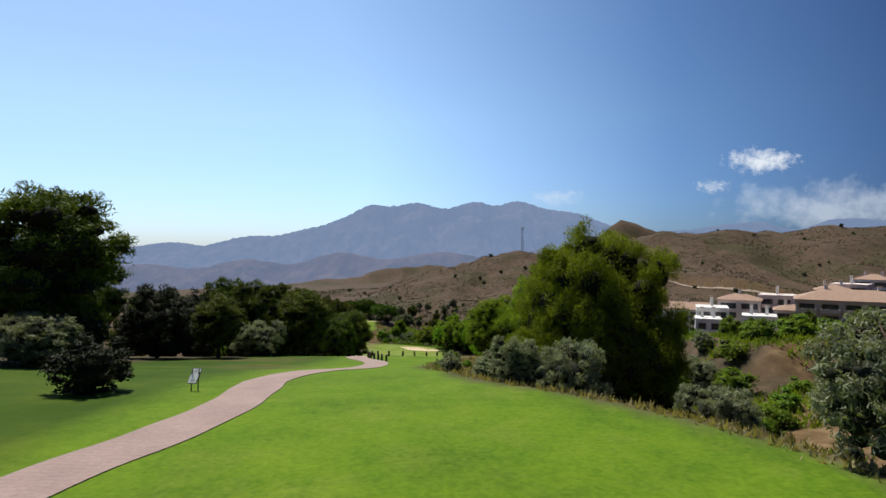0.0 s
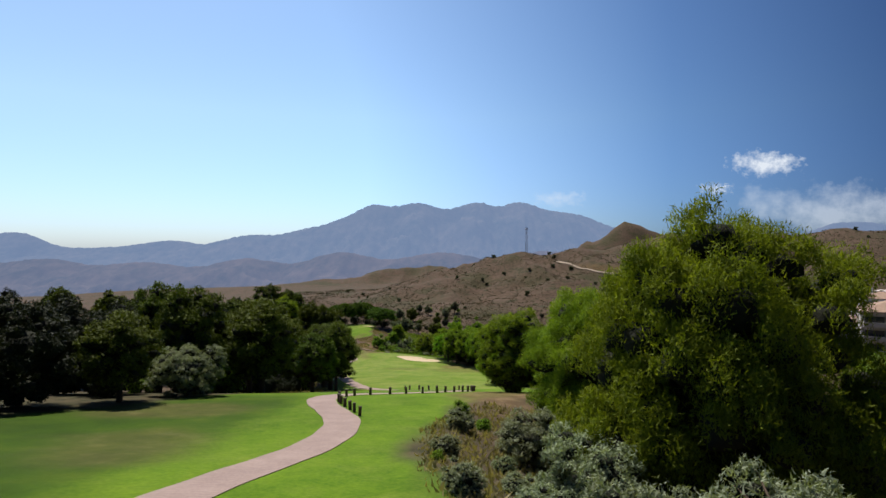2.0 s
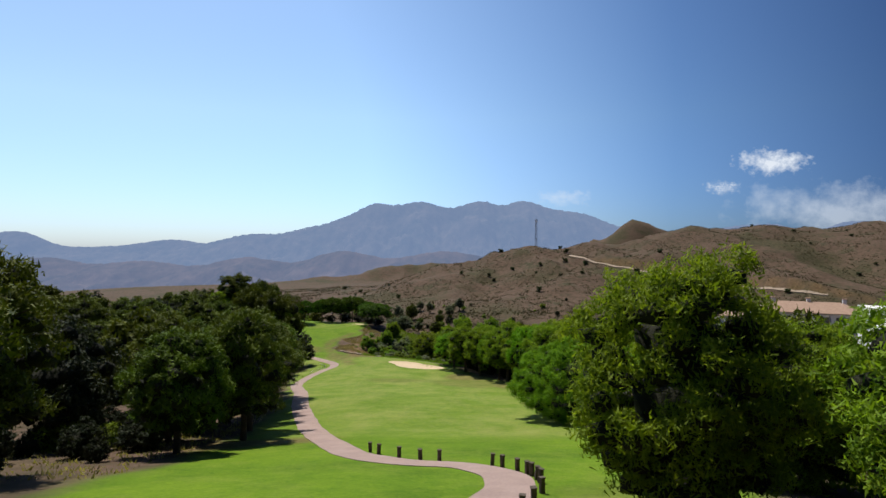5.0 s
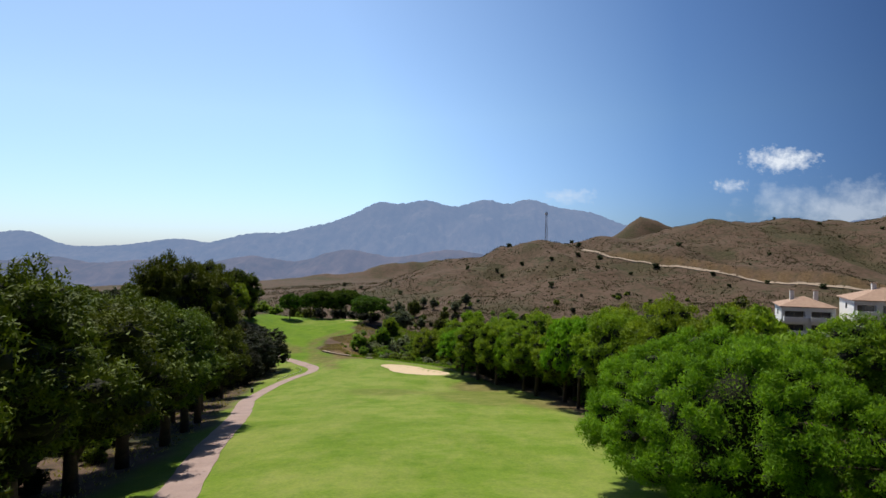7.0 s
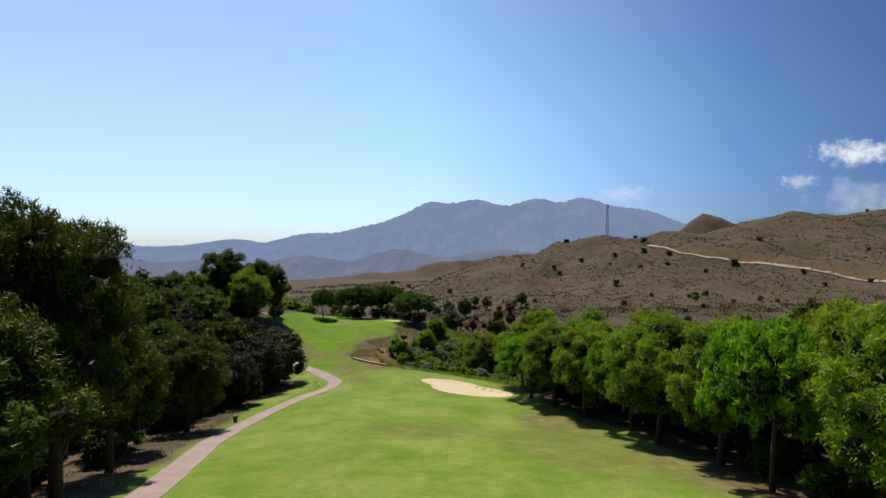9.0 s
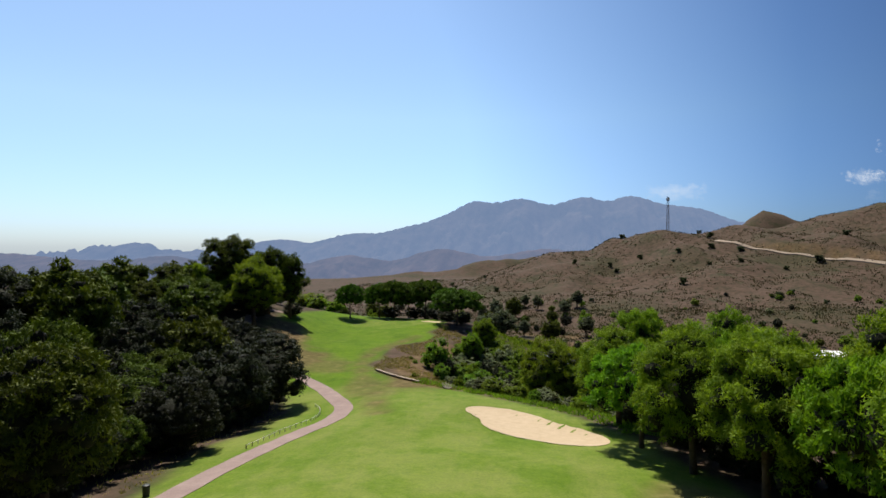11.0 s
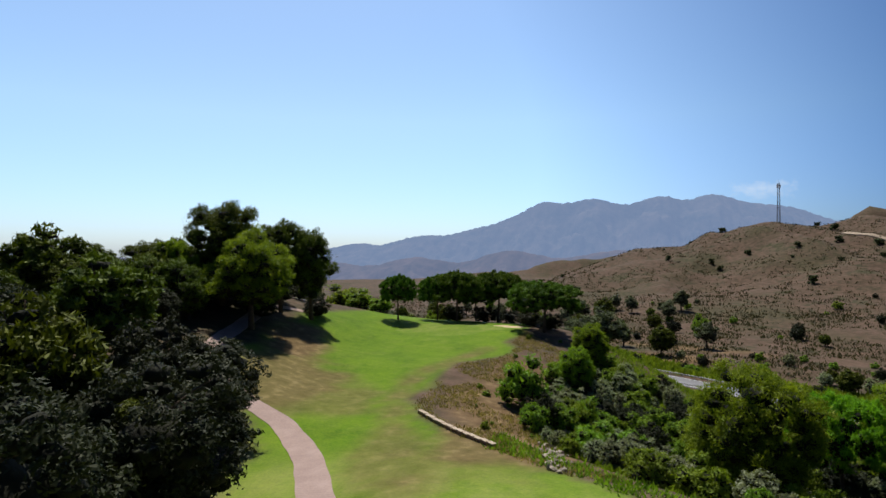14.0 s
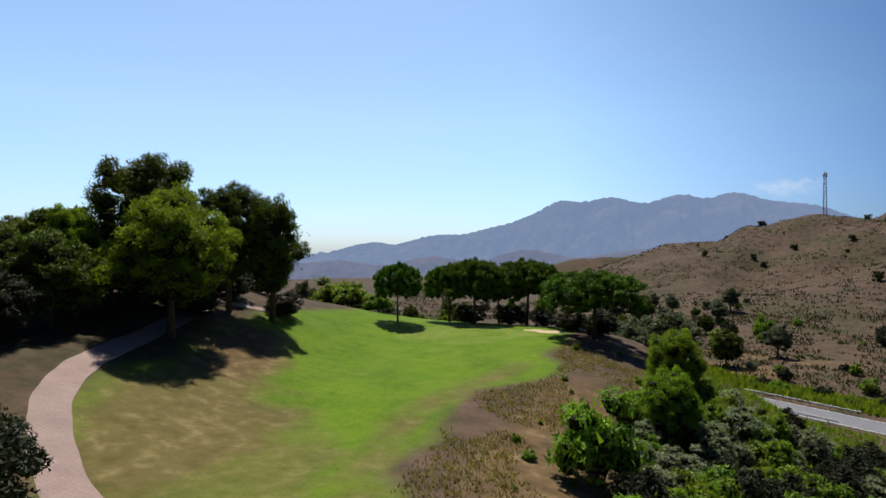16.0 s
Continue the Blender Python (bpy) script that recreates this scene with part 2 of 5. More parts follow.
M_PINE = leaf_material("pine_needles", (0.062, 0.108, 0.008), (0.140, 0.212, 0.014), (0.262, 0.340, 0.030), 0.42)
M_STONEDARK = leaf_material("green_side_pine_needles", (0.035, 0.075, 0.008), (0.070, 0.130, 0.013), (0.125, 0.205, 0.020), 0.22)
# darker copy of the pine needles, with backlit shade put into the colour
M_SHADEPINE = leaf_material("shaded_pine_needles", (0.030, 0.048, 0.006), (0.072, 0.102, 0.010), (0.155, 0.195, 0.020), 0.16)
M_GREYLEAF = leaf_material("eucalyptus_leaves", (0.05, 0.065, 0.035), (0.10, 0.12, 0.065), (0.18, 0.20, 0.12), 0.2)
M_STONE = leaf_material("stone_pine_needles", (0.060, 0.130, 0.008), (0.125, 0.245, 0.014), (0.220, 0.360, 0.028), 0.45)
M_OLIVE = leaf_material("olive_leaves", (0.110, 0.135, 0.075), (0.215, 0.245, 0.145), (0.360, 0.390, 0.260), 0.28)
# dark oak green taken down further, the grove's shade being in the colour
M_SHADEOAK = leaf_material("shaded_oak_leaves", (0.010, 0.016, 0.006), (0.021, 0.029, 0.011), (0.050, 0.054, 0.027), 0.12)
M_BUSH = leaf_material("bush_leaves", (0.070, 0.125, 0.010), (0.150, 0.240, 0.022), (0.250, 0.350, 0.045), 0.38)
M_SCRUB = leaf_material("scrub_leaves", (0.030, 0.036, 0.016), (0.062, 0.062, 0.030), (0.125, 0.098, 0.058), 0.15)
M_OAKGREEN = leaf_material("dark_bush_leaves", (0.020, 0.034, 0.012), (0.045, 0.065, 0.022), (0.09, 0.11, 0.04), 0.15)
M_STRAW = leaf_material("dry_grass", (0.14, 0.125, 0.045), (0.28, 0.24, 0.10), (0.42, 0.36, 0.18), 0.3)
# twig mass coloured near black for the shade inside the crowns
M_TWIGSHADE = plain("inner_twig_shade", (0.010, 0.012, 0.006), (0.028, 0.028, 0.014), 4, 0.95, 0, 0.8, 0.05)
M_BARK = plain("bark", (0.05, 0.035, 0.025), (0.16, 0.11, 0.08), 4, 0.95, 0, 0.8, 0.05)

# ---- ground sheet ----
def part(name, verts, faces, material, parent=None, label="", smooth=False):
    """Links one mesh object, under a thing or on its own."""
    me = bpy.data.meshes.new(name)
    if isinstance(faces, np.ndarray):
        k = faces.shape[1]
        me.vertices.add(len(verts))
        me.vertices.foreach_set("co", np.asarray(verts, np.float32).ravel())
        me.loops.add(faces.size)
        me.loops.foreach_set("vertex_index", faces.ravel().astype(np.int32))
        me.polygons.add(len(faces))
        me.polygons.foreach_set("loop_start", np.arange(0, faces.size, k, dtype=np.int32))
        me.update(calc_edges=True)
    else:
        me.from_pydata(verts, [], faces)
    me.materials.append(material)
    if smooth:
        me.polygons.foreach_set("use_smooth", [True] * len(me.polygons))
    ob = new(name, me)
    if parent is not None:
        ob.parent = parent
    if label:
        tagged(ob, label)
    return ob


def spaced(fine0, fine1, h, lo, hi, growth):
    mid = list(np.arange(fine0, fine1 + h / 2, h))
    up, d = [mid[-1]], h
    while up[-1] < hi:
        d *= growth
        up.append(up[-1] + min(d, 160))
    down, d = [mid[0]], h
    while down[-1] > lo:
        d *= growth
        down.append(down[-1] - min(d, 160))
    return np.array(down[:0:-1] + mid + up[1:])


GX = spaced(-85, 45, 1.3, -4500, 4500, 1.045)
GY = spaced(-5, 385, 1.3, -900, 4700, 1.02)
PX, PY = np.meshgrid(GX, GY)
PZ = land(PX, PY)


def ground_z(x, y):
    """The height of the sheet itself, as built."""
    i = int(np.clip(np.searchsorted(GX, x) - 1, 0, len(GX) - 2))
    j = int(np.clip(np.searchsorted(GY, y) - 1, 0, len(GY) - 2))
    u, v = (x - GX[i]) / (GX[i + 1] - GX[i]), (y - GY[j]) / (GY[j + 1] - GY[j])
    return float((1 - v) * ((1 - u) * PZ[j, i] + u * PZ[j, i + 1]) + v * ((1 - u) * PZ[j + 1, i] + u * PZ[j + 1, i + 1]))


def grass_cover(x, y):
    """1 on mown grass, 0 outside it."""
    wob = 1.2 * waves(x, y, 18, 11, 3)
    a = step((right_x(y) + wob - x) / 2.0 + 0.5)
    b = step((x - left_x(y) + wob) / 2.5 + 0.5)
    c = step((y + 60) / 5) * step((362 + wob - y) / 3)
    return a * b * c


m = Mat("ground_cover")
att = m.node("ShaderNodeVertexColor")
att.layer_name = "cover"
sep = m.node("ShaderNodeSeparateColor")
m.link(att.outputs["Color"], sep.inputs[0])
g_big, g_mid, g_fine = m.noise(0.03, 4), m.noise(0.12, 7, 0.68, seed=5.0), m.noise(5.0, 4, seed=9.0)
rough_c = m.ramp(g_mid, [(0.38, (0.030, 0.090, 0.002)), (0.5, (0.064, 0.145, 0.003)), (0.64, (0.108, 0.196, 0.006))])
fair_c = m.ramp(g_mid, [(0.36, (0.068, 0.130, 0.010)), (0.5, (0.120, 0.185, 0.024)), (0.62, (0.215, 0.245, 0.065))])
streak = m.ramp(m.noise(0.16, 6, 0.7, (1.0, 0.35, 1.0), 14.0), [(0.45, (0, 0, 0)), (0.72, (1, 1, 1))])
fair_c = m.mix(m.math('MULTIPLY', streak, 0.9), fair_c, (0.29, 0.27, 0.10))
rough_c = m.mix(m.math('MULTIPLY', streak, 0.2), rough_c, (0.21, 0.26, 0.03))
grass = m.mix(sep.outputs[1], rough_c, fair_c)
# dark grass colour that stands in for shade, mixed in by the alpha channel
shade_c = m.ramp(g_mid, [(0.3, (0.016, 0.038, 0.003)), (0.5, (0.030, 0.062, 0.004)), (0.7, (0.070, 0.090, 0.008))])
worn = m.ramp(m.noise(0.35, 7, 0.72, seed=23.0), [(0.5, (0, 0, 0)), (0.66, (1, 1, 1))])
grass = m.mix(m.math('MULTIPLY', worn, 0.38), grass, (0.22, 0.24, 0.05))
mottle = m.ramp(m.noise(1.1, 6, 0.75, seed=17.0), [(0.3, (0.035, 0.085, 0.003)), (0.7, (0.20, 0.26, 0.018))])
grass = m.mix(0.3, grass, mottle)
grass = m.mix(0.25, grass, m.ramp(g_fine, [(0.3, (0.03, 0.08, 0.003)), (0.7, (0.20, 0.29, 0.02))]))
grass = m.mix(m.math('MULTIPLY', att.outputs["Alpha"], 0.85), grass, shade_c)
dry = m.ramp(m.noise(0.6, 6, seed=2.0), [(0.3, (0.085, 0.052, 0.024)), (0.55, (0.150, 0.098, 0.048)), (0.75, (0.27, 0.19, 0.100))])
scrub_n = m.ramp(m.noise(0.05, 8, 0.7, seed=4.0), [(0.38, (0.060, 0.050, 0.028)), (0.48, (0.110, 0.068, 0.048)), (0.56, (0.090, 0.062, 0.042)), (0.64, (0.036, 0.046, 0.016))])
scrub_f = m.ramp(m.noise(0.35, 6, 0.7, seed=6.0), [(0.38, (0.024, 0.030, 0.011)), (0.52, (0.092, 0.062, 0.044)), (0.68, (0.160, 0.112, 0.082))])
wild = m.mix(0.5, scrub_n, scrub_f)
thick = m.ramp(m.noise(0.014, 7, 0.66, (1.0, 0.7, 1.0), 31.0), [(0.5, (0, 0, 0)), (0.62, (1, 1, 1))])
wild = m.mix(m.math('MULTIPLY', thick, 0.7), wild, m.ramp(m.noise(0.6, 4, seed=12.0), [(0.4, (0.022, 0.030, 0.010)), (0.65, (0.085, 0.072, 0.036))]))
col = m.mix(sep.outputs[0], wild, grass)
col = m.mix(sep.outputs[2], col, dry)
M_GROUND = m.surface(col, 0.95, 0, g_fine, 0.4, 0.05, 0.1)

nx, ny = len(GX), len(GY)
verts = np.stack([PX.ravel(), PY.ravel(), PZ.ravel()], 1)
idx = np.arange(nx * ny).reshape(ny, nx)
quads = np.stack([idx[:-1, :-1], idx[:-1, 1:], idx[1:, 1:], idx[1:, :-1]], -1).reshape(-1, 4)
ground = part("ground", verts, quads, M_GROUND, smooth=True)
tagged(ground, "sloping golf course land with mown grass and dry brown hills", "ground", kind="structure")


def patch(x, y, cx, cy, rx, ry, turn=0.0, soft=0.35):
    c, s = math.cos(radians(turn)), math.sin(radians(turn))
    u, v = ((x - cx) * c + (y - cy) * s) / rx, (-(x - cx) * s + (y - cy) * c) / ry
    r = np.hypot(u, v) + 0.25 * waves(x, y, 9, 21, 3)
    return step((1 - r) / soft + 0.5)


cover = grass_cover(PX, PY)
fair = step((PY - 118) / 8) * step((262 - PY) / 10)
for cx, cy, rx, ry in ((-53, 333, 10, 9),):
    fair = np.maximum(fair, patch(PX, PY, cx, cy, rx, ry, 20, 0.1) * 0.9)
dirt = np.zeros_like(PX)
DIRT = [(6, 84, 4.5, 12, -10, 0.8), (-31, 288, 7, 20, 0, 0.9), (-29, 268, 6, 12, 0, 0.85), (-70, 299, 5, 11, 25, 0.95), (-60, 280, 8, 14, 28, 0.8), (-53, 275, 7, 9, 20, 0.55), (-36, 258, 4, 9, 20, 0.5), (3.4, 211, 5, 7, 10, 0.6), (12.6, 186, 4, 9, 10, 0.6), (5, 196, 8, 14, 10, 0.35), (-12, 202, 7, 5, 10, 0.3), (47, 67.5, 10, 4.5, 14, 0.95), (-25, 276, 4.5, 18, -4, 0.95), (-22, 285, 9, 18, 10, 0.6), (-18, 118, 7, 3, 20, 0.7), (-21, 66, 6, 4, 20, 0.35), (-17, 52, 4, 6, 20, 0.3), (-8, 395, 14, 10, 10, 0.9), (0, 420, 25, 6, -20, 0.7), (27, 46, 11, 15, 0, 0.95)]
for cx, cy, rx, ry, turn, k in DIRT:
    dirt = np.maximum(dirt, k * patch(PX, PY, cx, cy, rx, ry, turn, 0.6))
for x0, y0, x1, y1 in ((-29, 240, -32.5, 250), (-32.5, 250, -39.4, 266), (-39.4, 266, -44.4, 279), (-44.4, 279, -46, 291), (-46, 291, -43.7, 301), (-43.7, 301, -40.5, 312)):
    q = np.clip(((PX - x0) * (x1 - x0) + (PY - y0) * (y1 - y0)) / ((x1 - x0) ** 2 + (y1 - y0) ** 2), 0, 1)
    away = np.hypot(PX - x0 - q * (x1 - x0), PY - y0 - q * (y1 - y0))
    dirt = np.maximum(dirt, 0.72 * step((2.0 - np.abs(away - 0.5)) / 1.8) * (0.7 + 0.3 * waves(PX, PY, 6, 44, 2)))
# the raw bank above the hill track
over = PY - track_y(PX)
dirt = np.maximum(dirt, 0.75 * step((over - 3) / 3) * step((20 - over) / 8) * step((PX - 140) / 15) * step((330 - PX) / 30))
# shade painted into the grass left of the cart path
grass_shade = step((-11.5 - PX) / 4 + 0.3 * waves(PX, PY, 12, 63, 2)) * step((84 - PY) / 12)
layer = ground.data.color_attributes.new("cover", 'FLOAT_COLOR', 'POINT')
rgba = np.stack([cover.ravel(), fair.ravel(), dirt.ravel(), grass_shade.ravel()], 1)
layer.data.foreach_set("color", rgba.ravel().astype(np.float32))

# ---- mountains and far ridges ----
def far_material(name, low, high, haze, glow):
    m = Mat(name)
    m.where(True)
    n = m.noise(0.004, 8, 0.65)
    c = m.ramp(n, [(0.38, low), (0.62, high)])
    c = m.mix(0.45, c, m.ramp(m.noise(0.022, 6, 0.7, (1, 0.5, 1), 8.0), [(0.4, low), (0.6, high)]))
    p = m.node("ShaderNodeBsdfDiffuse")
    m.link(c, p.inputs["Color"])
    # air haze painted on as a glowing colour mixed over the slopes
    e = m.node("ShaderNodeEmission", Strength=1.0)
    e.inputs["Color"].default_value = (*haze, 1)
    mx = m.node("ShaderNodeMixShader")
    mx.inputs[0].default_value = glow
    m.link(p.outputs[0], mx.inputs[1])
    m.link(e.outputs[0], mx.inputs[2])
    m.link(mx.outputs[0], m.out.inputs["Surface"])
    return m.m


def mountain(name, label, skyline, y0, deep, foot, material, seed, rough):
    """A far range: skyline gives (x, z) of its crest at y0; it falls towards the viewer over deep metres."""
    crest = curve(skyline)
    xs = np.arange(skyline[0][0], skyline[-1][0] + 1, 14.0)
    vs = np.linspace(-1, 1, 74)
    X, V = np.meshgrid(xs, vs)
    Y = y0 + np.where(V > 0, 0.15, 1.0) * V * deep
    spur = 0.5 + 0.5 * waves(X, Y * 0.45, 420, seed, 4)
    fall = np.abs(V) ** (0.75 + 0.5 * spur)
    Z = foot + (crest(X) - foot) * (1 - fall)
    gully = np.abs(waves(X, Y * 0.5, 300, seed + 1, 5))
    Z = Z - rough * gully * np.clip(np.abs(V) * 3.2, 0, 1) * np.clip((1 - np.abs(V)) * 3, 0, 1) + rough * 0.07 * waves(X, Y, 60, seed + 2, 3)
    n, k = X.shape
    idx = np.arange(n * k).reshape(n, k)
    q = np.stack([idx[:-1, :-1], idx[:-1, 1:], idx[1:, 1:], idx[1:, :-1]], -1).reshape(-1, 4)
    ob = part(name, np.stack([X.ravel(), Y.ravel(), Z.ravel()], 1), q, material, smooth=True)
    return tagged(ob, label, "mountain", kind="structure")


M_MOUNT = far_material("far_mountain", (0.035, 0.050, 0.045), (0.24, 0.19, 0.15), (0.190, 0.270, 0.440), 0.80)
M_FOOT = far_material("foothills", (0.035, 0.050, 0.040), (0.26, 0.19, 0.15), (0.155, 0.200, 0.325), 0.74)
def sky_line(pts, dist, x0=784, base=50):
    return [((px - x0) * dist / 1012.0, base + (441 - py) * dist / 1012.0) for px, py in pts]


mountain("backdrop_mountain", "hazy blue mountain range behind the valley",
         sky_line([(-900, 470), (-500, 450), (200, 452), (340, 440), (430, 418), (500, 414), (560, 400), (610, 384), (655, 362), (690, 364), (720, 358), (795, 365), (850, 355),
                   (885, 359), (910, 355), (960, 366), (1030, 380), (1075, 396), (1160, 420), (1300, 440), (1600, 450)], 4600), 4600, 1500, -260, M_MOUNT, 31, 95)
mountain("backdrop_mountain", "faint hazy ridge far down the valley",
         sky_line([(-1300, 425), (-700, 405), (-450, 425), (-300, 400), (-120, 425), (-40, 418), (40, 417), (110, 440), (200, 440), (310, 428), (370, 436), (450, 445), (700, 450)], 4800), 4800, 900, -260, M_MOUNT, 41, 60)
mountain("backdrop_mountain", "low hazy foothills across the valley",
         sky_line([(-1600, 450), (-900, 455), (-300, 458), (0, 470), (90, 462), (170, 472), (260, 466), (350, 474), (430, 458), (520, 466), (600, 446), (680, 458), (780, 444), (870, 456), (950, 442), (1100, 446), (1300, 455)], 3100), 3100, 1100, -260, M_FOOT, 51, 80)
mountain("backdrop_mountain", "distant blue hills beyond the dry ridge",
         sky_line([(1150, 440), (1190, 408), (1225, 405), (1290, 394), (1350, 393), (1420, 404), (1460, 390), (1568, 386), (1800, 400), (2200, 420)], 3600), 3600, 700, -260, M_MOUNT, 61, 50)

# ---- trees ----
def blades_mesh(P, U, W):
    """Pointed leaf blades: centres P, half lengths U and half widths W, as rows of vectors."""
    n = len(P)
    v = np.empty((n, 3, 3))
    v[:, 0], v[:, 1], v[:, 2] = P - 0.7 * U + W, P - 0.7 * U - W, P + U
    return v.reshape(-1, 3), np.arange(3 * n).reshape(n, 3)


def unit(a):
    return a / (np.linalg.norm(a, axis=-1, keepdims=True) + 1e-9)


def leaf_cloud(rng, clumps, count, size, up, spiky, slim=0.3, low=-0.35, bare=0.0):
    """Leaves over the outer part of the clumps (x, y, z, r, flat)."""
    C = np.array(clumps)
    w = C[:, 3] ** 2
    if bare:
        w = np.where(C[:, 3] > bare, w * 0.2, w)
    pick = rng.choice(len(C), count, p=w / w.sum())
    d = unit(rng.normal(size=(count, 3)))
    d[:, 2] = np.where(d[:, 2] < low, -d[:, 2], d[:, 2])
    r = C[pick, 3] * (0.6 + 0.75 * rng.rand(count))
    off = d * r[:, None]
    off[:, 2] *= C[pick, 4]
    P = C[pick, :3] + off
    face = unit(d + rng.normal(size=(count, 3)) * 0.55 + np.array([0, 0, 0.4]))
    lean = unit(np.cross(face, rng.normal(size=(count, 3))) + d * spiky * 0.5 + np.array([0, 0, up]))
    side = unit(np.cross(lean, face))
    s = size * rng.uniform(0.6, 1.4, (count, 1))
    return blades_mesh(P, lean * s, side * s * slim)


ICO = {}
def ico_points(level):
    if level not in ICO:
        bm = bmesh.new()
        bmesh.ops.create_icosphere(bm, subdivisions=level, radius=1)
        bm.verts.ensure_lookup_table()
        ICO[level] = (np.array([v.co[:] for v in bm.verts]), np.array([[v.index for v in f.verts] for f in bm.faces]))
        bm.free()
    return ICO[level]


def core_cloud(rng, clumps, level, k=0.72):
    """The inner mass of the clumps, coloured dark to stand for the crown's shade."""
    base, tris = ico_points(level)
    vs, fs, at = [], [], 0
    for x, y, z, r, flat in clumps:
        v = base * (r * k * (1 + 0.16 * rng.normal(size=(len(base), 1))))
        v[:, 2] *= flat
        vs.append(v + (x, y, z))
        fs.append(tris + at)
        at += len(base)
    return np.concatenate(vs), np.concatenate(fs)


def tube(points, radii, sides=8):
    """A bent tapered round limb."""
    vs, fs = [], []
    for k, (p, r) in enumerate(zip(points, radii)):
        p = Vector(p)
        a = Vector(points[min(k + 1, len(points) - 1)]) - Vector(points[max(k - 1, 0)])
        a.normalize()
        s = a.orthogonal().normalized()
        t = a.cross(s)
        for i in range(sides):
            q = 2 * math.pi * i / sides
            vs.append(tuple(p + r * (math.cos(q) * s + math.sin(q) * t)))
    for k in range(len(points) - 1):
        for i in range(sides):
            j = (i + 1) % sides
            fs.append((k * sides + i, k * sides + j, (k + 1) * sides + j, (k + 1) * sides + i))
    fs.append(tuple(range(sides))[::-1])
    fs.append(tuple((len(points) - 1) * sides + i for i in range(sides)))
    return vs, fs


def box(x0, x1, y0, y1, z0, z1, bevel=0.0):
    """A block with its upright edges cut at an angle."""
    b = bevel
    ring = [(x0 + b, y0), (x1 - b, y0), (x1, y0 + b), (x1, y1 - b), (x1 - b, y1), (x0 + b, y1), (x0, y1 - b), (x0, y0 + b)] if b else [(x0, y0), (x1, y0), (x1, y1), (x0, y1)]
    n = len(ring)
    vs = [(x, y, z0) for x, y in ring] + [(x, y, z1) for x, y in ring]
    fs = [tuple(range(n))[::-1], tuple(range(n, 2 * n))] + [(i, (i + 1) % n, n + (i + 1) % n, n + i) for i in range(n)]
    return vs, fs


def joined(pieces):
    vs, fs, at = [], [], 0
    for v, f in pieces:
        vs += [tuple(p) for p in v]
        fs += [tuple(int(i) + at for i in q) for q in f]
        at += len(v)
    return vs, fs


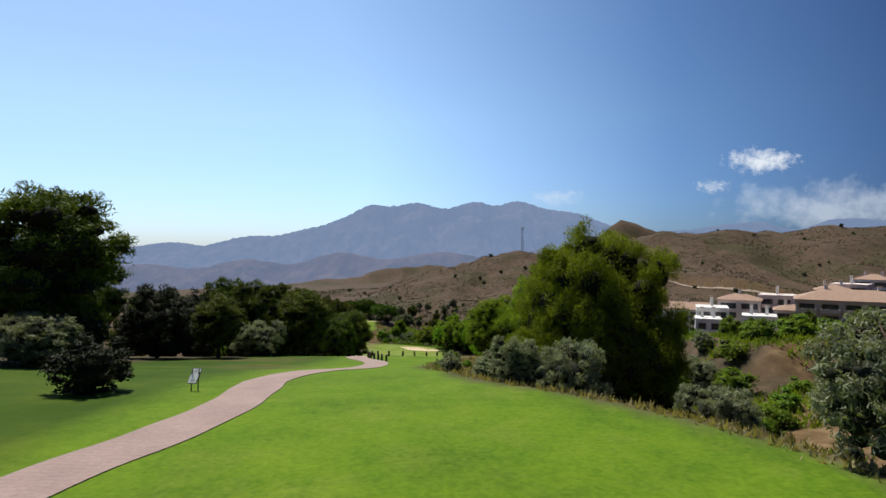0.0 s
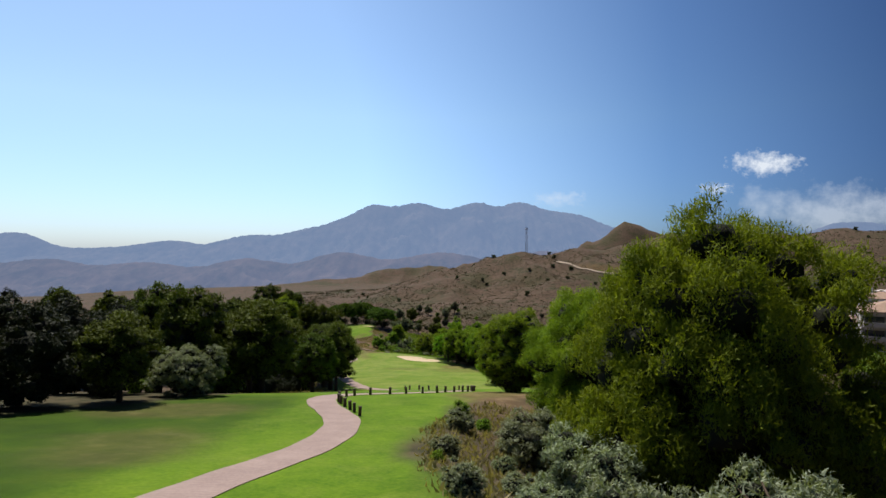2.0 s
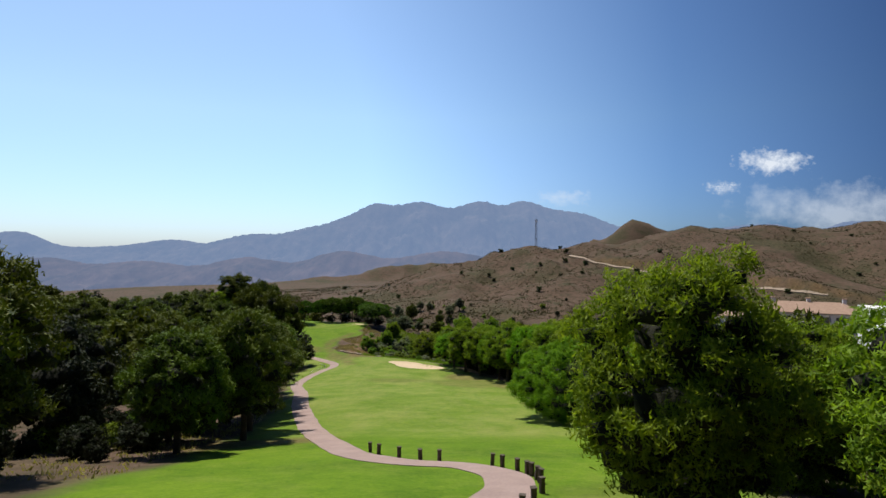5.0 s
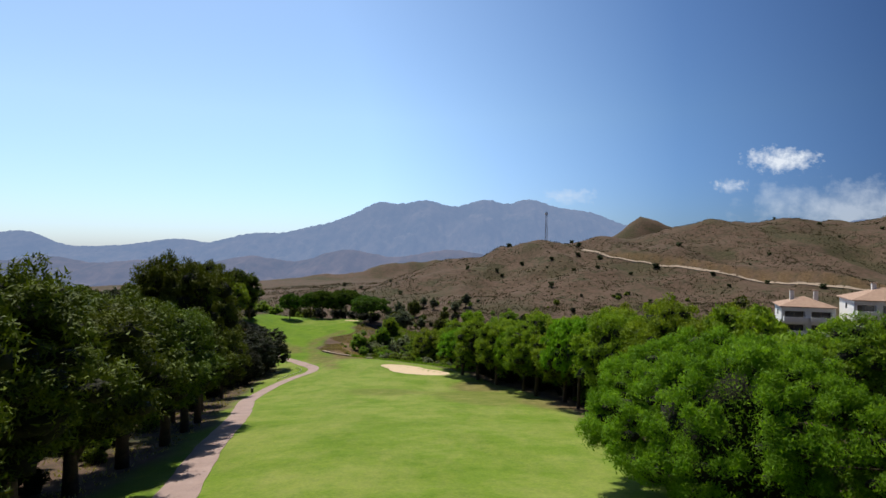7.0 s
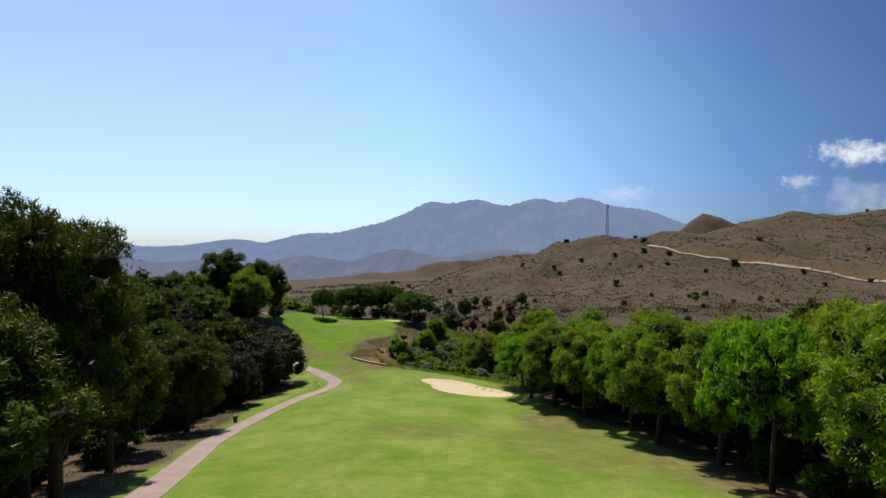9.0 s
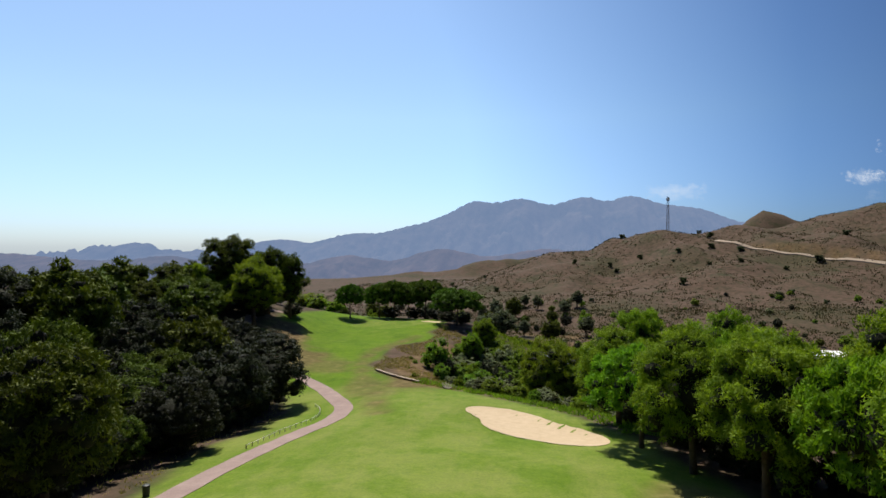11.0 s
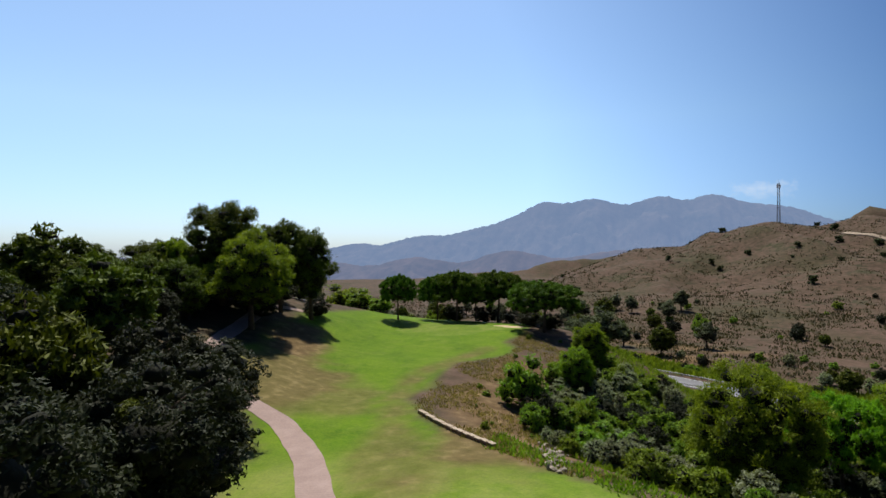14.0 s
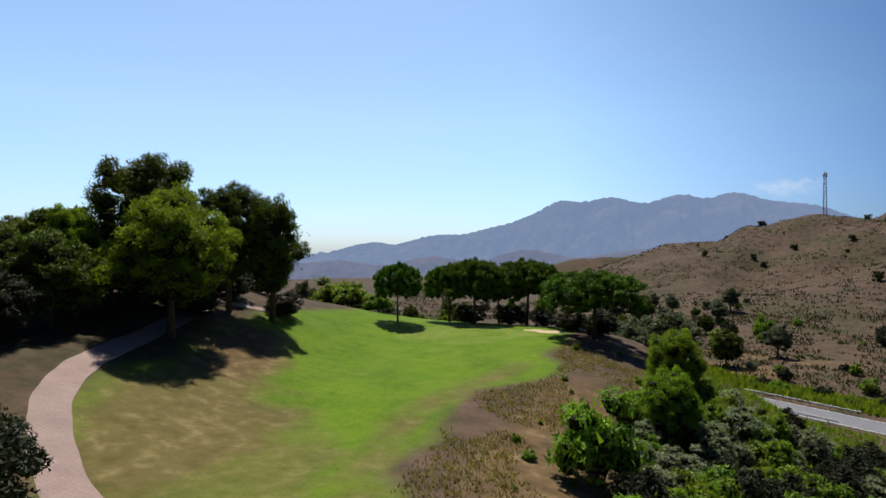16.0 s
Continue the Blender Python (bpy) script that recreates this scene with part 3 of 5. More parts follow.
def crown_shape(kind, rng):
    """Clumps of a crown for a tree 1 high and about 1 wide."""
    out = []

    def billow(cx, cy, cz, rad, n, small, tall=(0.8, 1.25)):
        """A billow of foliage: one dark-hearted clump with tufts over its upper and outer side."""
        out.append((cx, cy, cz, rad, 0.66))
        away = math.hypot(cx, cy) + 1e-6
        for _ in range(n):
            d = rng.normal(size=3) * np.array([1, 1, 0.8]) + np.array([0.5 * cx / away, 0.5 * cy / away, 0.55])
            d /= np.linalg.norm(d)
            q = rad * rng.uniform(0.75, 1.12)
            out.append((cx + q * d[0], cy + q * d[1], cz + q * d[2] * 0.82, rng.uniform(*small), rng.uniform(*tall)))

    def dome(count, gap, mid, wide, up, down, rad, n, small, lean=0.12, inner=(0.80, 1.0), tall=(0.8, 1.25)):
        """Billows over an uneven dome round the height mid, kept gap apart so that dark clefts stay between them."""
        ph = rng.uniform(0, 6.28, 4)
        done = []
        for _ in range(count * 40):
            if len(done) >= count:
                break
            d = rng.normal(size=3)
            d /= np.linalg.norm(d)
            a = math.atan2(d[1], d[0])
            k = (1 + lean * math.sin(2 * a + ph[0]) + lean * math.sin(3 * a + 4 * d[2] + ph[1])) * rng.uniform(*inner)
            p = np.array([d[0] * wide * k, d[1] * wide * k, mid + d[2] * k * (up if d[2] > 0 else down)])
            if any(np.linalg.norm(p - q) < gap for q in done):
                continue
            done.append(p)
            billow(*p, rng.uniform(*rad), n, small, tall)

    if kind == "pine":        # full crown over a short bare stem
        dome(50, 0.11, 0.56, 0.40, 0.34, 0.36, (0.075, 0.125), 11, (0.03, 0.052))
        out += [(0, 0, 0.38, 0.27, 0.6), (0, 0, 0.55, 0.31, 0.8), (0, 0, 0.70, 0.22, 0.8)]
    elif kind == "plume":     # full crown down to the ground
        dome(96, 0.088, 0.42, 0.42, 0.46, 0.36, (0.065, 0.108), 12, (0.026, 0.046), 0.09, tall=(0.9, 1.5))
        out += [(0, 0, 0.20, 0.30, 0.6), (0, 0, 0.40, 0.34, 0.8), (0, 0, 0.60, 0.27, 0.8), (0, 0, 0.74, 0.16, 0.9)]
    elif kind == "broad":     # low, wide crown of close-set tufts
        dome(190, 0.058, 0.34, 0.45, 0.52, 0.30, (0.036, 0.05), 5, (0.020, 0.03), 0.06, (0.92, 1.0), (1.4, 2.0))
        out += [(0, 0, 0.22, 0.34, 0.6), (0, 0, 0.42, 0.36, 0.8), (0, 0, 0.58, 0.26, 0.8)]
    elif kind == "stone":
        for i in range(60):
            q = 0.45 * math.sqrt((i + 0.5) / 60)
            a = i * 2.4 + rng.uniform(-0.3, 0.3)
            z = 0.58 + 0.33 * math.sqrt(max(0, 1 - (q / 0.48) ** 2)) * rng.uniform(0.84, 1.04)
            billow(q * math.cos(a), q * math.sin(a), z, rng.uniform(0.05, 0.075), 5, (0.026, 0.04))
        for i in range(30):
            a = i * 0.21 + rng.uniform(-0.1, 0.1)
            billow(0.42 * math.cos(a), 0.42 * math.sin(a), rng.uniform(0.44, 0.62), rng.uniform(0.06, 0.09), 5, (0.026, 0.04))
        out += [(0, 0, 0.64, 0.33, 0.62), (0.2, 0, 0.58, 0.2, 0.6), (-0.2, 0.05, 0.58, 0.2, 0.6), (0, 0.2, 0.58, 0.2, 0.6), (0, -0.2, 0.58, 0.2, 0.6)]
    elif kind == "tall":      # uneven crown high on a bare stem
        dome(44, 0.11, 0.60, 0.39, 0.28, 0.32, (0.07, 0.12), 11, (0.028, 0.05), 0.16)
        out += [(0, 0, 0.46, 0.24, 0.7), (0, 0, 0.60, 0.29, 0.8), (0, 0, 0.72, 0.18, 0.8)]
    elif kind == "round":
        dome(56, 0.10, 0.44, 0.40, 0.42, 0.38, (0.065, 0.115), 10, (0.028, 0.05))
        out += [(0, 0, 0.45, 0.35, 0.95)]
    else:  # bush
        for i in range(26):
            a, q = rng.uniform(0, 6.28), 0.40 * math.sqrt(rng.uniform(0, 1))
            out.append((q * math.cos(a), q * math.sin(a), rng.uniform(0.1, 0.82) * (1 - 1.6 * q * q), rng.uniform(0.09, 0.17), 0.9))
        out += [(0, 0, 0.32, 0.32, 0.9)]
    return out


def make_tree(name, kind, leaves, material, seed, high, wide, count, size, up=0.25, spiky=0.6, slim=0.3, level=2):
    """A tree standing at the origin: trunk with limbs, crown of many leaves over clumps."""
    rng = np.random.RandomState(seed)
    root = new(name)
    clumps = crown_shape(kind, rng)
    big = [(x * wide, y * wide, z * high, r * (wide + high) / 2, f) for x, y, z, r, f in clumps]
    limbs = []
    t = 0.024 * high
    top = 0.8 if kind in ("pine", "tall", "plume") else 0.55
    sway = rng.uniform(-0.03, 0.03, 2) * high
    line = [(0, 0, -0.6), (sway[0] * 0.3, sway[1] * 0.3, 0.2 * high), (sway[0], sway[1], 0.45 * high), (0, 0, top * high)]
    limbs.append(tube(line, [t * 1.3, t, t * 0.75, t * 0.3]))
    for x, y, z, r, f in big[::5][:14]:
        z0 = max(0.12 * high, min(z - 0.15 * high, 0.6 * high))
        limbs.append(tube([(0, 0, z0), (x * 0.5, y * 0.5, (z0 + z) / 2 + 0.02 * high), (x, y, z)], [t * 0.5, t * 0.3, t * 0.12], 5))
    part("trunk", *joined(limbs), M_BARK, root, smooth=True)
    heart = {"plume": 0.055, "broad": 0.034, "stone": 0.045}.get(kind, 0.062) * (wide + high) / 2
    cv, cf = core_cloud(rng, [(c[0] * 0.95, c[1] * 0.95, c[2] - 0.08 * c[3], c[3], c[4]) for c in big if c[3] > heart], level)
    lv, lf = leaf_cloud(rng, big, count, size, up, spiky, slim, bare=heart if kind != "bush" else 0.0)
    crown = part("crown", lv, lf, material, root, leaves)
    part("core", cv, cf, M_TWIGSHADE, crown, "inner branchwork mass, darkened as crown shade")
    return root


MODELS = {}
def model(key, *args, **kw):
    MODELS[key] = (make_tree(*args, **kw), args[5], args[6])


NEEDLES, DARK_N = "dense yellow-green needles in rounded tufts", "dark green needles in rounded tufts"
model("hero", "pine_tree", "plume", NEEDLES, M_PINE, 1, 13, 12.5, 250000, 0.105, 0.45, 0.9, 0.22)
model("pine", "pine_tree", "pine", NEEDLES, M_PINE, 11, 12, 10, 38000, 0.165, 0.35, 0.8, 0.26, level=1)
model("pine2", "pine_tree", "tall", NEEDLES, M_PINE, 2, 12, 10, 36000, 0.165, 0.35, 0.8, 0.28, level=1)
model("bushy", "pine_tree", "plume", NEEDLES, M_PINE, 12, 12, 10, 46000, 0.16, 0.4, 0.9, 0.26, level=1)
model("stone", "stone_pine", "stone", "rounded bright green umbrella crown", M_STONE, 3, 10, 12, 22000, 0.23, 0.5, 0.9, 0.28, level=1)
model("bigstone", "stone_pine", "broad", "rounded bright green crown reaching the ground", M_STONE, 13, 10, 15, 190000, 0.115, 0.7, 1.0, 0.22)
model("stone2", "stone_pine", "stone", "rounded dark green umbrella crown", M_STONEDARK, 23, 10, 12, 26000, 0.23, 0.5, 0.9, 0.28, level=1)
model("tall", "pine_tree", "tall", DARK_N, M_SHADEPINE, 4, 15, 10, 28000, 0.195, 0.35, 0.8, 0.26, level=1)
model("mid", "pine_tree", "tall", NEEDLES, M_PINE, 34, 14, 10, 32000, 0.18, 0.35, 0.8, 0.26, level=1)
model("dark", "pine_tree", "pine", DARK_N, M_SHADEPINE, 17, 12, 10, 17000, 0.22, 0.35, 0.8, 0.28, level=1)
model("olive", "olive_tree", "round", "silvery grey-green leaves", M_OLIVE, 5, 5, 5, 18000, 0.10, 0.3, 0.6, 0.28, level=1)
model("oak", "oak_tree", "round", "dark small leaves", M_SHADEOAK, 6, 10, 11, 13000, 0.18, 0.1, 0.5, 0.42, level=1)
model("shrub", "shrub", "round", "dark small leaves", M_SHADEOAK, 26, 4, 4.5, 5000, 0.14, 0.2, 0.5, 0.4, level=1)
model("olive2", "olive_tree", "round", "silvery grey-green leaves", M_OLIVE, 27, 5, 5, 4000, 0.18, 0.3, 0.6, 0.32, level=1)
model("back", "pine_tree", "pine", NEEDLES, M_PINE, 28, 12, 10, 9000, 0.34, 0.35, 0.9, 0.3, level=1)
model("bush", "bush", "bush", "green leaves", M_BUSH, 7, 3, 3.2, 2000, 0.16, 0.3, 0.6, 0.38, level=1)
model("far", "pine_tree", "pine", NEEDLES, M_SHADEPINE, 14, 12, 10, 7000, 0.42, 0.35, 0.8, 0.32, level=1)
model("grey", "eucalyptus_tree", "tall", "grey-green leaves", M_GREYLEAF, 15, 12, 8, 6000, 0.32, 0.2, 0.6, 0.3, level=1)
model("dot", "hill_bush", "bush", "dark green leaves", M_OAKGREEN, 16, 3, 3.4, 500, 0.35, 0.3, 0.6, 0.4, level=1)

LABELS = {
    "hero": ("large bushy pine tree with foliage down to the ground", "pine tree"),
    "pine": ("bushy green pine tree beside the golf fairway", "pine tree"), "bushy": ("bushy green pine tree with foliage down to the ground", "pine tree"), "pine2": ("full-crowned green pine tree standing in the grove", "pine tree"),
    "stone": ("umbrella-shaped stone pine with a green crown", "stone pine"), "bigstone": ("wide bright green stone pine beside the fairway", "stone pine"),
    "tall": ("tall dark pine tree with a bare lower trunk", "pine tree"), "olive": ("silvery grey-green olive tree on the slope", "olive tree"),
    "oak": ("dark round-crowned evergreen oak tree", "oak tree"), "bush": ("leafy green bush growing on the bank", "bush"),
    "far": ("green pine tree deep in the grove", "pine tree"), "grey": ("thin grey-green eucalyptus tree in the valley", "eucalyptus"),
    "mid": ("yellow-green pine tree with bare trunks showing below", "pine tree"),
    "dark": ("dark bushy pine tree in the shaded grove", "pine tree"),
    "stone2": ("dark umbrella-shaped stone pine beside the putting green", "stone pine"),
    "shrub": ("dark evergreen shrub growing under the trees", "shrub"),
    "olive2": ("small silvery olive bush on the slope", "olive tree"), "back": ("green pine tree behind the front row", "pine tree"),
    "dot": ("small dark bush on the dry brown hillside", "bush"),
}


def plant(kind, x, y, high, wide, turn, sink=0.15):
    ob, mh, mw = MODELS[kind]
    label, category = LABELS[kind]
    made = copy_thing(ob, pose(x, y, ground_z(x, y) - sink, 0, 0, turn))
    made.scale = (wide / mw, wide / mw, high / mh)
    return tagged(made, label, category, "hill bushes" if kind == "dot" else category + "s")


def spot(trees, seed, tops=False):
    """Single trees: kind, place, height (or the height of the top above zero) and width."""
    r = np.random.RandomState(seed)
    for kind, x, y, h, w in trees:
        plant(kind, x, y, h - ground_z(x, y) if tops else h, w, r.uniform(0, 360))


spot([("dot", 120, 655, 5.5, 5.5), ("dot", 128, 690, 6, 6), ("dot", 137, 640, 5, 6), ("dot", 176, 603, 6.5, 7), ("dot", 92, 640, 4, 4.5), ("dot", 42, 650, 5, 4), ("dot", 46, 641, 4, 4.5), ("dot", 14, 652, 5, 4), ("dot", 78, 560, 6, 5),
      ("dot", 150, 590, 3.5, 4), ("dot", 210, 570, 4, 4.5), ("dot", 240, 545, 4, 4), ("dot", 266, 520, 4.5, 5)], 19)
# beside the tee and the first slope
spot([("hero", 13.6, 49.5, 53.0, 14.5), ("hero", 12.0, 66, 48.0, 12), ("tall", -86.5, 301, 33, 14.5), ("pine", -76, 295, 27, 15), ("tall", -79, 308, 30, 10), ("tall", -75, 312, 28.3, 10.5),
      ("tall", -30.5, 170, 36, 10), ("tall", -34.5, 172, 36.8, 10), ("tall", -35, 181, 31, 8.5)], 20, True)
spot([("bushy", 8.5, 92, 11, 9), ("bushy", 13.5, 83, 10, 9), ("bushy", 17, 100, 9.5, 9.5), ("bushy", 18, 113, 9.5, 9.5),
      ("bushy", 28, 122, 11, 9.5),
      ("bush", 23, 43, 3.2, 3.4), ("bush", 26, 47, 3, 3.6), ("bush", 20.5, 37, 2.6, 3), ("bush", 29, 50, 2.8, 3.6), ("bush", 33, 55, 2.4, 3), ("bush", 32, 63, 3.6, 5), ("bush", 36, 71, 3.2, 5), ("bush", 41, 74, 3.4, 5), ("olive", 29.5, 66, 4.5, 5), ("bush", 47, 76, 3.6, 5.5), ("bush", 53, 78, 3.2, 5), ("bush", 38, 61, 1.8, 3), ("bush", 44, 63, 1.4, 2.4), ("olive", 8.0, 35.5, 5.6, 5), ("olive", 4.4, 34.0, 3.6, 3.2), ("olive", 13, 27, 3.8, 3.6), ("olive", 13.8, 17.5, 6, 5.2), ("olive", 6, 46, 5, 5), ("olive", 5.5, 57, 4.2, 5)], 21)
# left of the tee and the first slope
# oak at (-33, 66) and dark pine at (-27.5, 70) replace olives, for darkness
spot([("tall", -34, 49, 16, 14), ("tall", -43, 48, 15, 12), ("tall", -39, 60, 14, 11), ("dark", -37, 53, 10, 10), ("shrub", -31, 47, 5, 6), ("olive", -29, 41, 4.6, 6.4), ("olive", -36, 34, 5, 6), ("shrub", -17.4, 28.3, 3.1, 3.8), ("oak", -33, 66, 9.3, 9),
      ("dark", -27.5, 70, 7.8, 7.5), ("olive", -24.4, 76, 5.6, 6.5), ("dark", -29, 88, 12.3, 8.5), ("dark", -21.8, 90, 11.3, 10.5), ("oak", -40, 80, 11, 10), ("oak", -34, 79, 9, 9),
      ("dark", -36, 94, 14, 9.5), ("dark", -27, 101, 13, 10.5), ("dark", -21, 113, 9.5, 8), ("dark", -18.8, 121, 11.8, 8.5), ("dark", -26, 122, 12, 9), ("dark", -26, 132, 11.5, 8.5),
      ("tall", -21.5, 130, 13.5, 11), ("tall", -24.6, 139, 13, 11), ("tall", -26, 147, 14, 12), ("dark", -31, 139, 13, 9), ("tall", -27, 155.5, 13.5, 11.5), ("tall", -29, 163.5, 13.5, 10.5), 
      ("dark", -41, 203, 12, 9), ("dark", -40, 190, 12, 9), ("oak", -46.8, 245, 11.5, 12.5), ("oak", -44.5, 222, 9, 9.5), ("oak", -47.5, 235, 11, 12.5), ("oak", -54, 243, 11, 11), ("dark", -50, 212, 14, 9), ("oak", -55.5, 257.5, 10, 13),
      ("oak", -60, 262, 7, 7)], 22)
# right edge of the fairway and the ravine
spot([("bigstone", 15.8, 138.2, 10.2, 18.5), ("pine", 21, 160, 13.5, 11), ("pine2", 16.5, 167, 13, 9), ("pine2", 19.5, 174, 14, 11), ("stone", 15.8, 180, 12.5, 10), ("pine", 22.5, 184, 14.5, 11.5), ("pine2", 16, 190, 13.5, 10.5), ("pine", 13, 199, 13.5, 11),
      ("pine2", 19, 197, 14, 10), ("stone", 12, 207, 12, 10.5), ("pine", 16, 213, 14.5, 10.5), ("pine2", 7.8, 215, 12.5, 10), ("pine", 4.5, 222, 12.5, 10), ("pine2", 10.5, 222, 13.5, 10), ("stone", 1.5, 230, 10.5, 11), ("pine", 0.5, 240, 11.5, 10), ("back", 26, 158, 14, 9.5), ("back", 32, 169, 14.5, 11), ("mid", 30, 147, 12.5, 10), ("mid", 37.5, 150, 10, 8.5), ("mid", 45, 157, 8.5, 7), ("mid", 33, 153, 11.5, 9), ("bush", 33, 139, 4.5, 6), ("bush", 37.5, 146, 3.5, 5), ("bush", 30, 132, 4, 6), ("bush", 42, 145, 3, 5), ("back", 41, 172, 9, 8), ("back", 50, 173, 8, 9), ("back", 59, 170, 7, 8), ("far", 66, 165, 8, 8), ("bush", 54, 152, 4, 6), ("bush", 49, 146, 3.6, 6),
      ("back", 30, 182, 13, 11), ("back", 27, 196, 13, 10.5), ("back", 24, 208, 14, 10), ("back", 20, 220, 14.5, 10), ("stone", 11, 229, 12.5, 11), ("pine", 12, 241, 15, 10), ("pine2", 4, 250, 16, 10),
      ("bushy", -6.8, 275, 14.5, 12.5), ("pine2", 7, 263, 16, 11), ("pine", 15, 270, 15, 11), ("stone", 3, 283, 12, 11), ("pine", 12, 290, 14, 11), ("bushy", -23.5, 314, 8, 7), ("bushy", -24.8, 299.5, 7.4, 6),
      ("bush", -30.0, 285, 7.2, 6.6)], 23)
# round the green
spot([("oak", -68.5, 264, 4.5, 5.5), ("oak", -73, 268.5, 5.5, 6.5), ("bush", -77, 273, 3.5, 4.5), ("oak", -80, 279, 7, 7.5), ("dark", -86, 284, 10, 8.5), ("bush", -64, 262, 2.2, 3), ("far", -84, 290, 8, 8), ("pine2", -90, 293, 13, 9), ("tall", -101, 298, 12, 11),
      ("oak", -58, 351, 4, 6), ("oak", -52, 358, 4.5, 7), ("oak", -46, 363, 4, 6), ("oak", -38, 343, 4, 6), ("oak", -33, 341, 4, 6), ("oak", -85, 305, 6, 8), ("oak", -79, 302, 4.5, 6), ("oak", -91, 303, 8, 9), ("oak", -83, 313, 5, 8), ("oak", -76, 316, 4, 6),
      ("stone2", -67.5, 338, 10.8, 8.5), ("stone2", -61.5, 349, 11.5, 10), ("stone2", -56, 347, 12.4, 12.5), ("stone2", -48.3, 358, 13.5, 14.5), ("stone2", -33.8, 335, 11, 15.5), ("stone2", -39, 351, 10.5, 11), ("stone2", -53, 354, 11, 11), ("bush", -92, 358, 8, 12),
      ("bush", -84, 352, 6, 9), ("bush", -77, 350, 5, 7), ("grey", -22, 352, 11, 9), ("grey", -28, 362, 12, 9), ("grey", -30, 375, 12, 9)], 24)
SEEN_POOL = (0.50, 0.90)
r = np.random.RandomState(31)


cart_x = curve([(80, -12), (105, -7), (115, -9.4), (126, -13.6), (140, -18), (153.5, -22), (165, -24.9), (175, -27.4), (184, -30.2), (195, -33.6), (205, -35.2), (215, -35.3), (228, -34.4), (238, -33.8), (244, -35), (250, -38.7), (256, -42.6), (262, -47.8), (268, -57)])


def scatter(count, x0, x1, y0, y1, gap, allowed, kinds, high, wide):
    """Trees at random over a stretch of the plan, at least gap apart."""
    done = []
    for _ in range(count * 30):
        x, y = r.uniform(x0, x1), r.uniform(y0, y1)
        if len(done) >= count or not allowed(x, y) or any((x - a) ** 2 + (y - b) ** 2 < gap * gap for a, b in done):
            continue
        done.append((x, y))
        h = r.uniform(*high)
        plant(kinds[r.randint(len(kinds))], x, y, h, h * r.uniform(*wide), r.uniform(0, 360))


scatter(30, -85, -42, 165, 268, 5.5, lambda x, y: x < left_x(y) - 9, ["dark", "oak", "far", "oak"], (9, 13), (0.85, 1.05))
scatter(24, -122, -80, 255, 330, 6.5, lambda x, y: x < left_x(y) - 9, ["far", "oak", "dark"], (7, 12), (0.8, 1.0))
scatter(46, -110, -30, -10, 275, 8.5, lambda x, y: x < left_x(y) - 14 - (6 if y < 70 else 0), ["far", "far", "dark", "oak"], (10, 14), (0.75, 0.95))
scatter(26, 26, 52, 100, 262, 8, lambda x, y: not SEEN_POOL[0] < x / (abs(y - 94) + 1) < SEEN_POOL[1] and not (y < 150 and x > 30), ["back", "far", "back"], (10, 13), (0.75, 0.95))
scatter(16, -140, -95, 250, 420, 11, lambda x, y: True, ["far", "grey"], (8, 12), (0.7, 0.9))
scatter(26, -60, 170, 362, 540, 9, lambda x, y: float(road_near(np.array(x), np.array(y))[1]) > 9 and float(waves(x, y, 60, 19, 2)) > -0.1, ["bush", "shrub", "dot", "bush"], (1.5, 4.5), (0.9, 1.3))
scatter(34, -120, 10, 385, 520, 11, lambda x, y: float(road_near(np.array(x), np.array(y))[1]) > 12, ["grey", "far", "bush"], (6, 11), (0.7, 0.9))
scatter(80, 17, 80, 18, 130, 4, lambda x, y: not (x - 26) ** 2 + (y - 42) ** 2 < 60 and not (30 < x < 50 and 55 < y < 72), ["bush", "bush", "bush", "olive2", "far"], (1.6, 4.6), (0.9, 1.3))
scatter(240, -28, 16, 256, 348, 2.1, lambda x, y: x > right_x(y) + 13 and not (-24 < x < 8 and y > 316) and float(road_near(np.array(x), np.array(y))[1]) > 6, ["bush", "shrub", "olive2", "bush"], (1.4, 4.2), (0.9, 1.3))
scatter(20, -38, -24, 266, 330, 3.0, lambda x, y: right_x(y) + 2 < x < right_x(y) + 14, ["bush"], (0.5, 1.2), (0.9, 1.4))
scatter(46, -20, 70, 345, 400, 4, lambda x, y: float(road_near(np.array(x), np.array(y))[1]) > 8, ["bush", "bush", "shrub", "olive2"], (1.5, 4.0), (0.9, 1.4))
scatter(22, 20, 80, 260, 420, 8, lambda x, y: float(road_near(np.array(x), np.array(y))[1]) > 10, ["bush", "far", "stone"], (3, 9), (0.8, 1.0))
scatter(26, -5, 9, 38, 70, 1.8, lambda x, y: x > right_x(y) + 1.0, ["bush", "olive2"], (0.7, 1.8), (0.9, 1.4))
# dark shrubs added under both tree rows to stand in for shade
scatter(60, 2, 26, 156, 246, 2.6, lambda x, y: right_x(y) + 3.5 < x < right_x(y) + 12, ["shrub", "shrub", "bush"], (1.6, 4.0), (0.9, 1.3))
scatter(90, -66, -20, 72, 264, 3.2, lambda x, y: left_x(y) - 18 < x < left_x(y) - 4.5 and abs(x - cart_x(y)) > 4, ["shrub", "shrub", "bush"], (1.8, 4.6), (0.9, 1.3))
scatter(34, -62, -40, 205, 262, 3.8, lambda x, y: left_x(y) - 20 < x < left_x(y) - 5, ["oak", "dark"], (5, 8.5), (0.95, 1.2))
scatter(46, -260, 620, 500, 790, 10, lambda x, y: land(x, y) > -8 and float(waves(x, y, 120, 17, 2)) > 0.12, ["dot"], (1.4, 6.0), (0.9, 1.3))
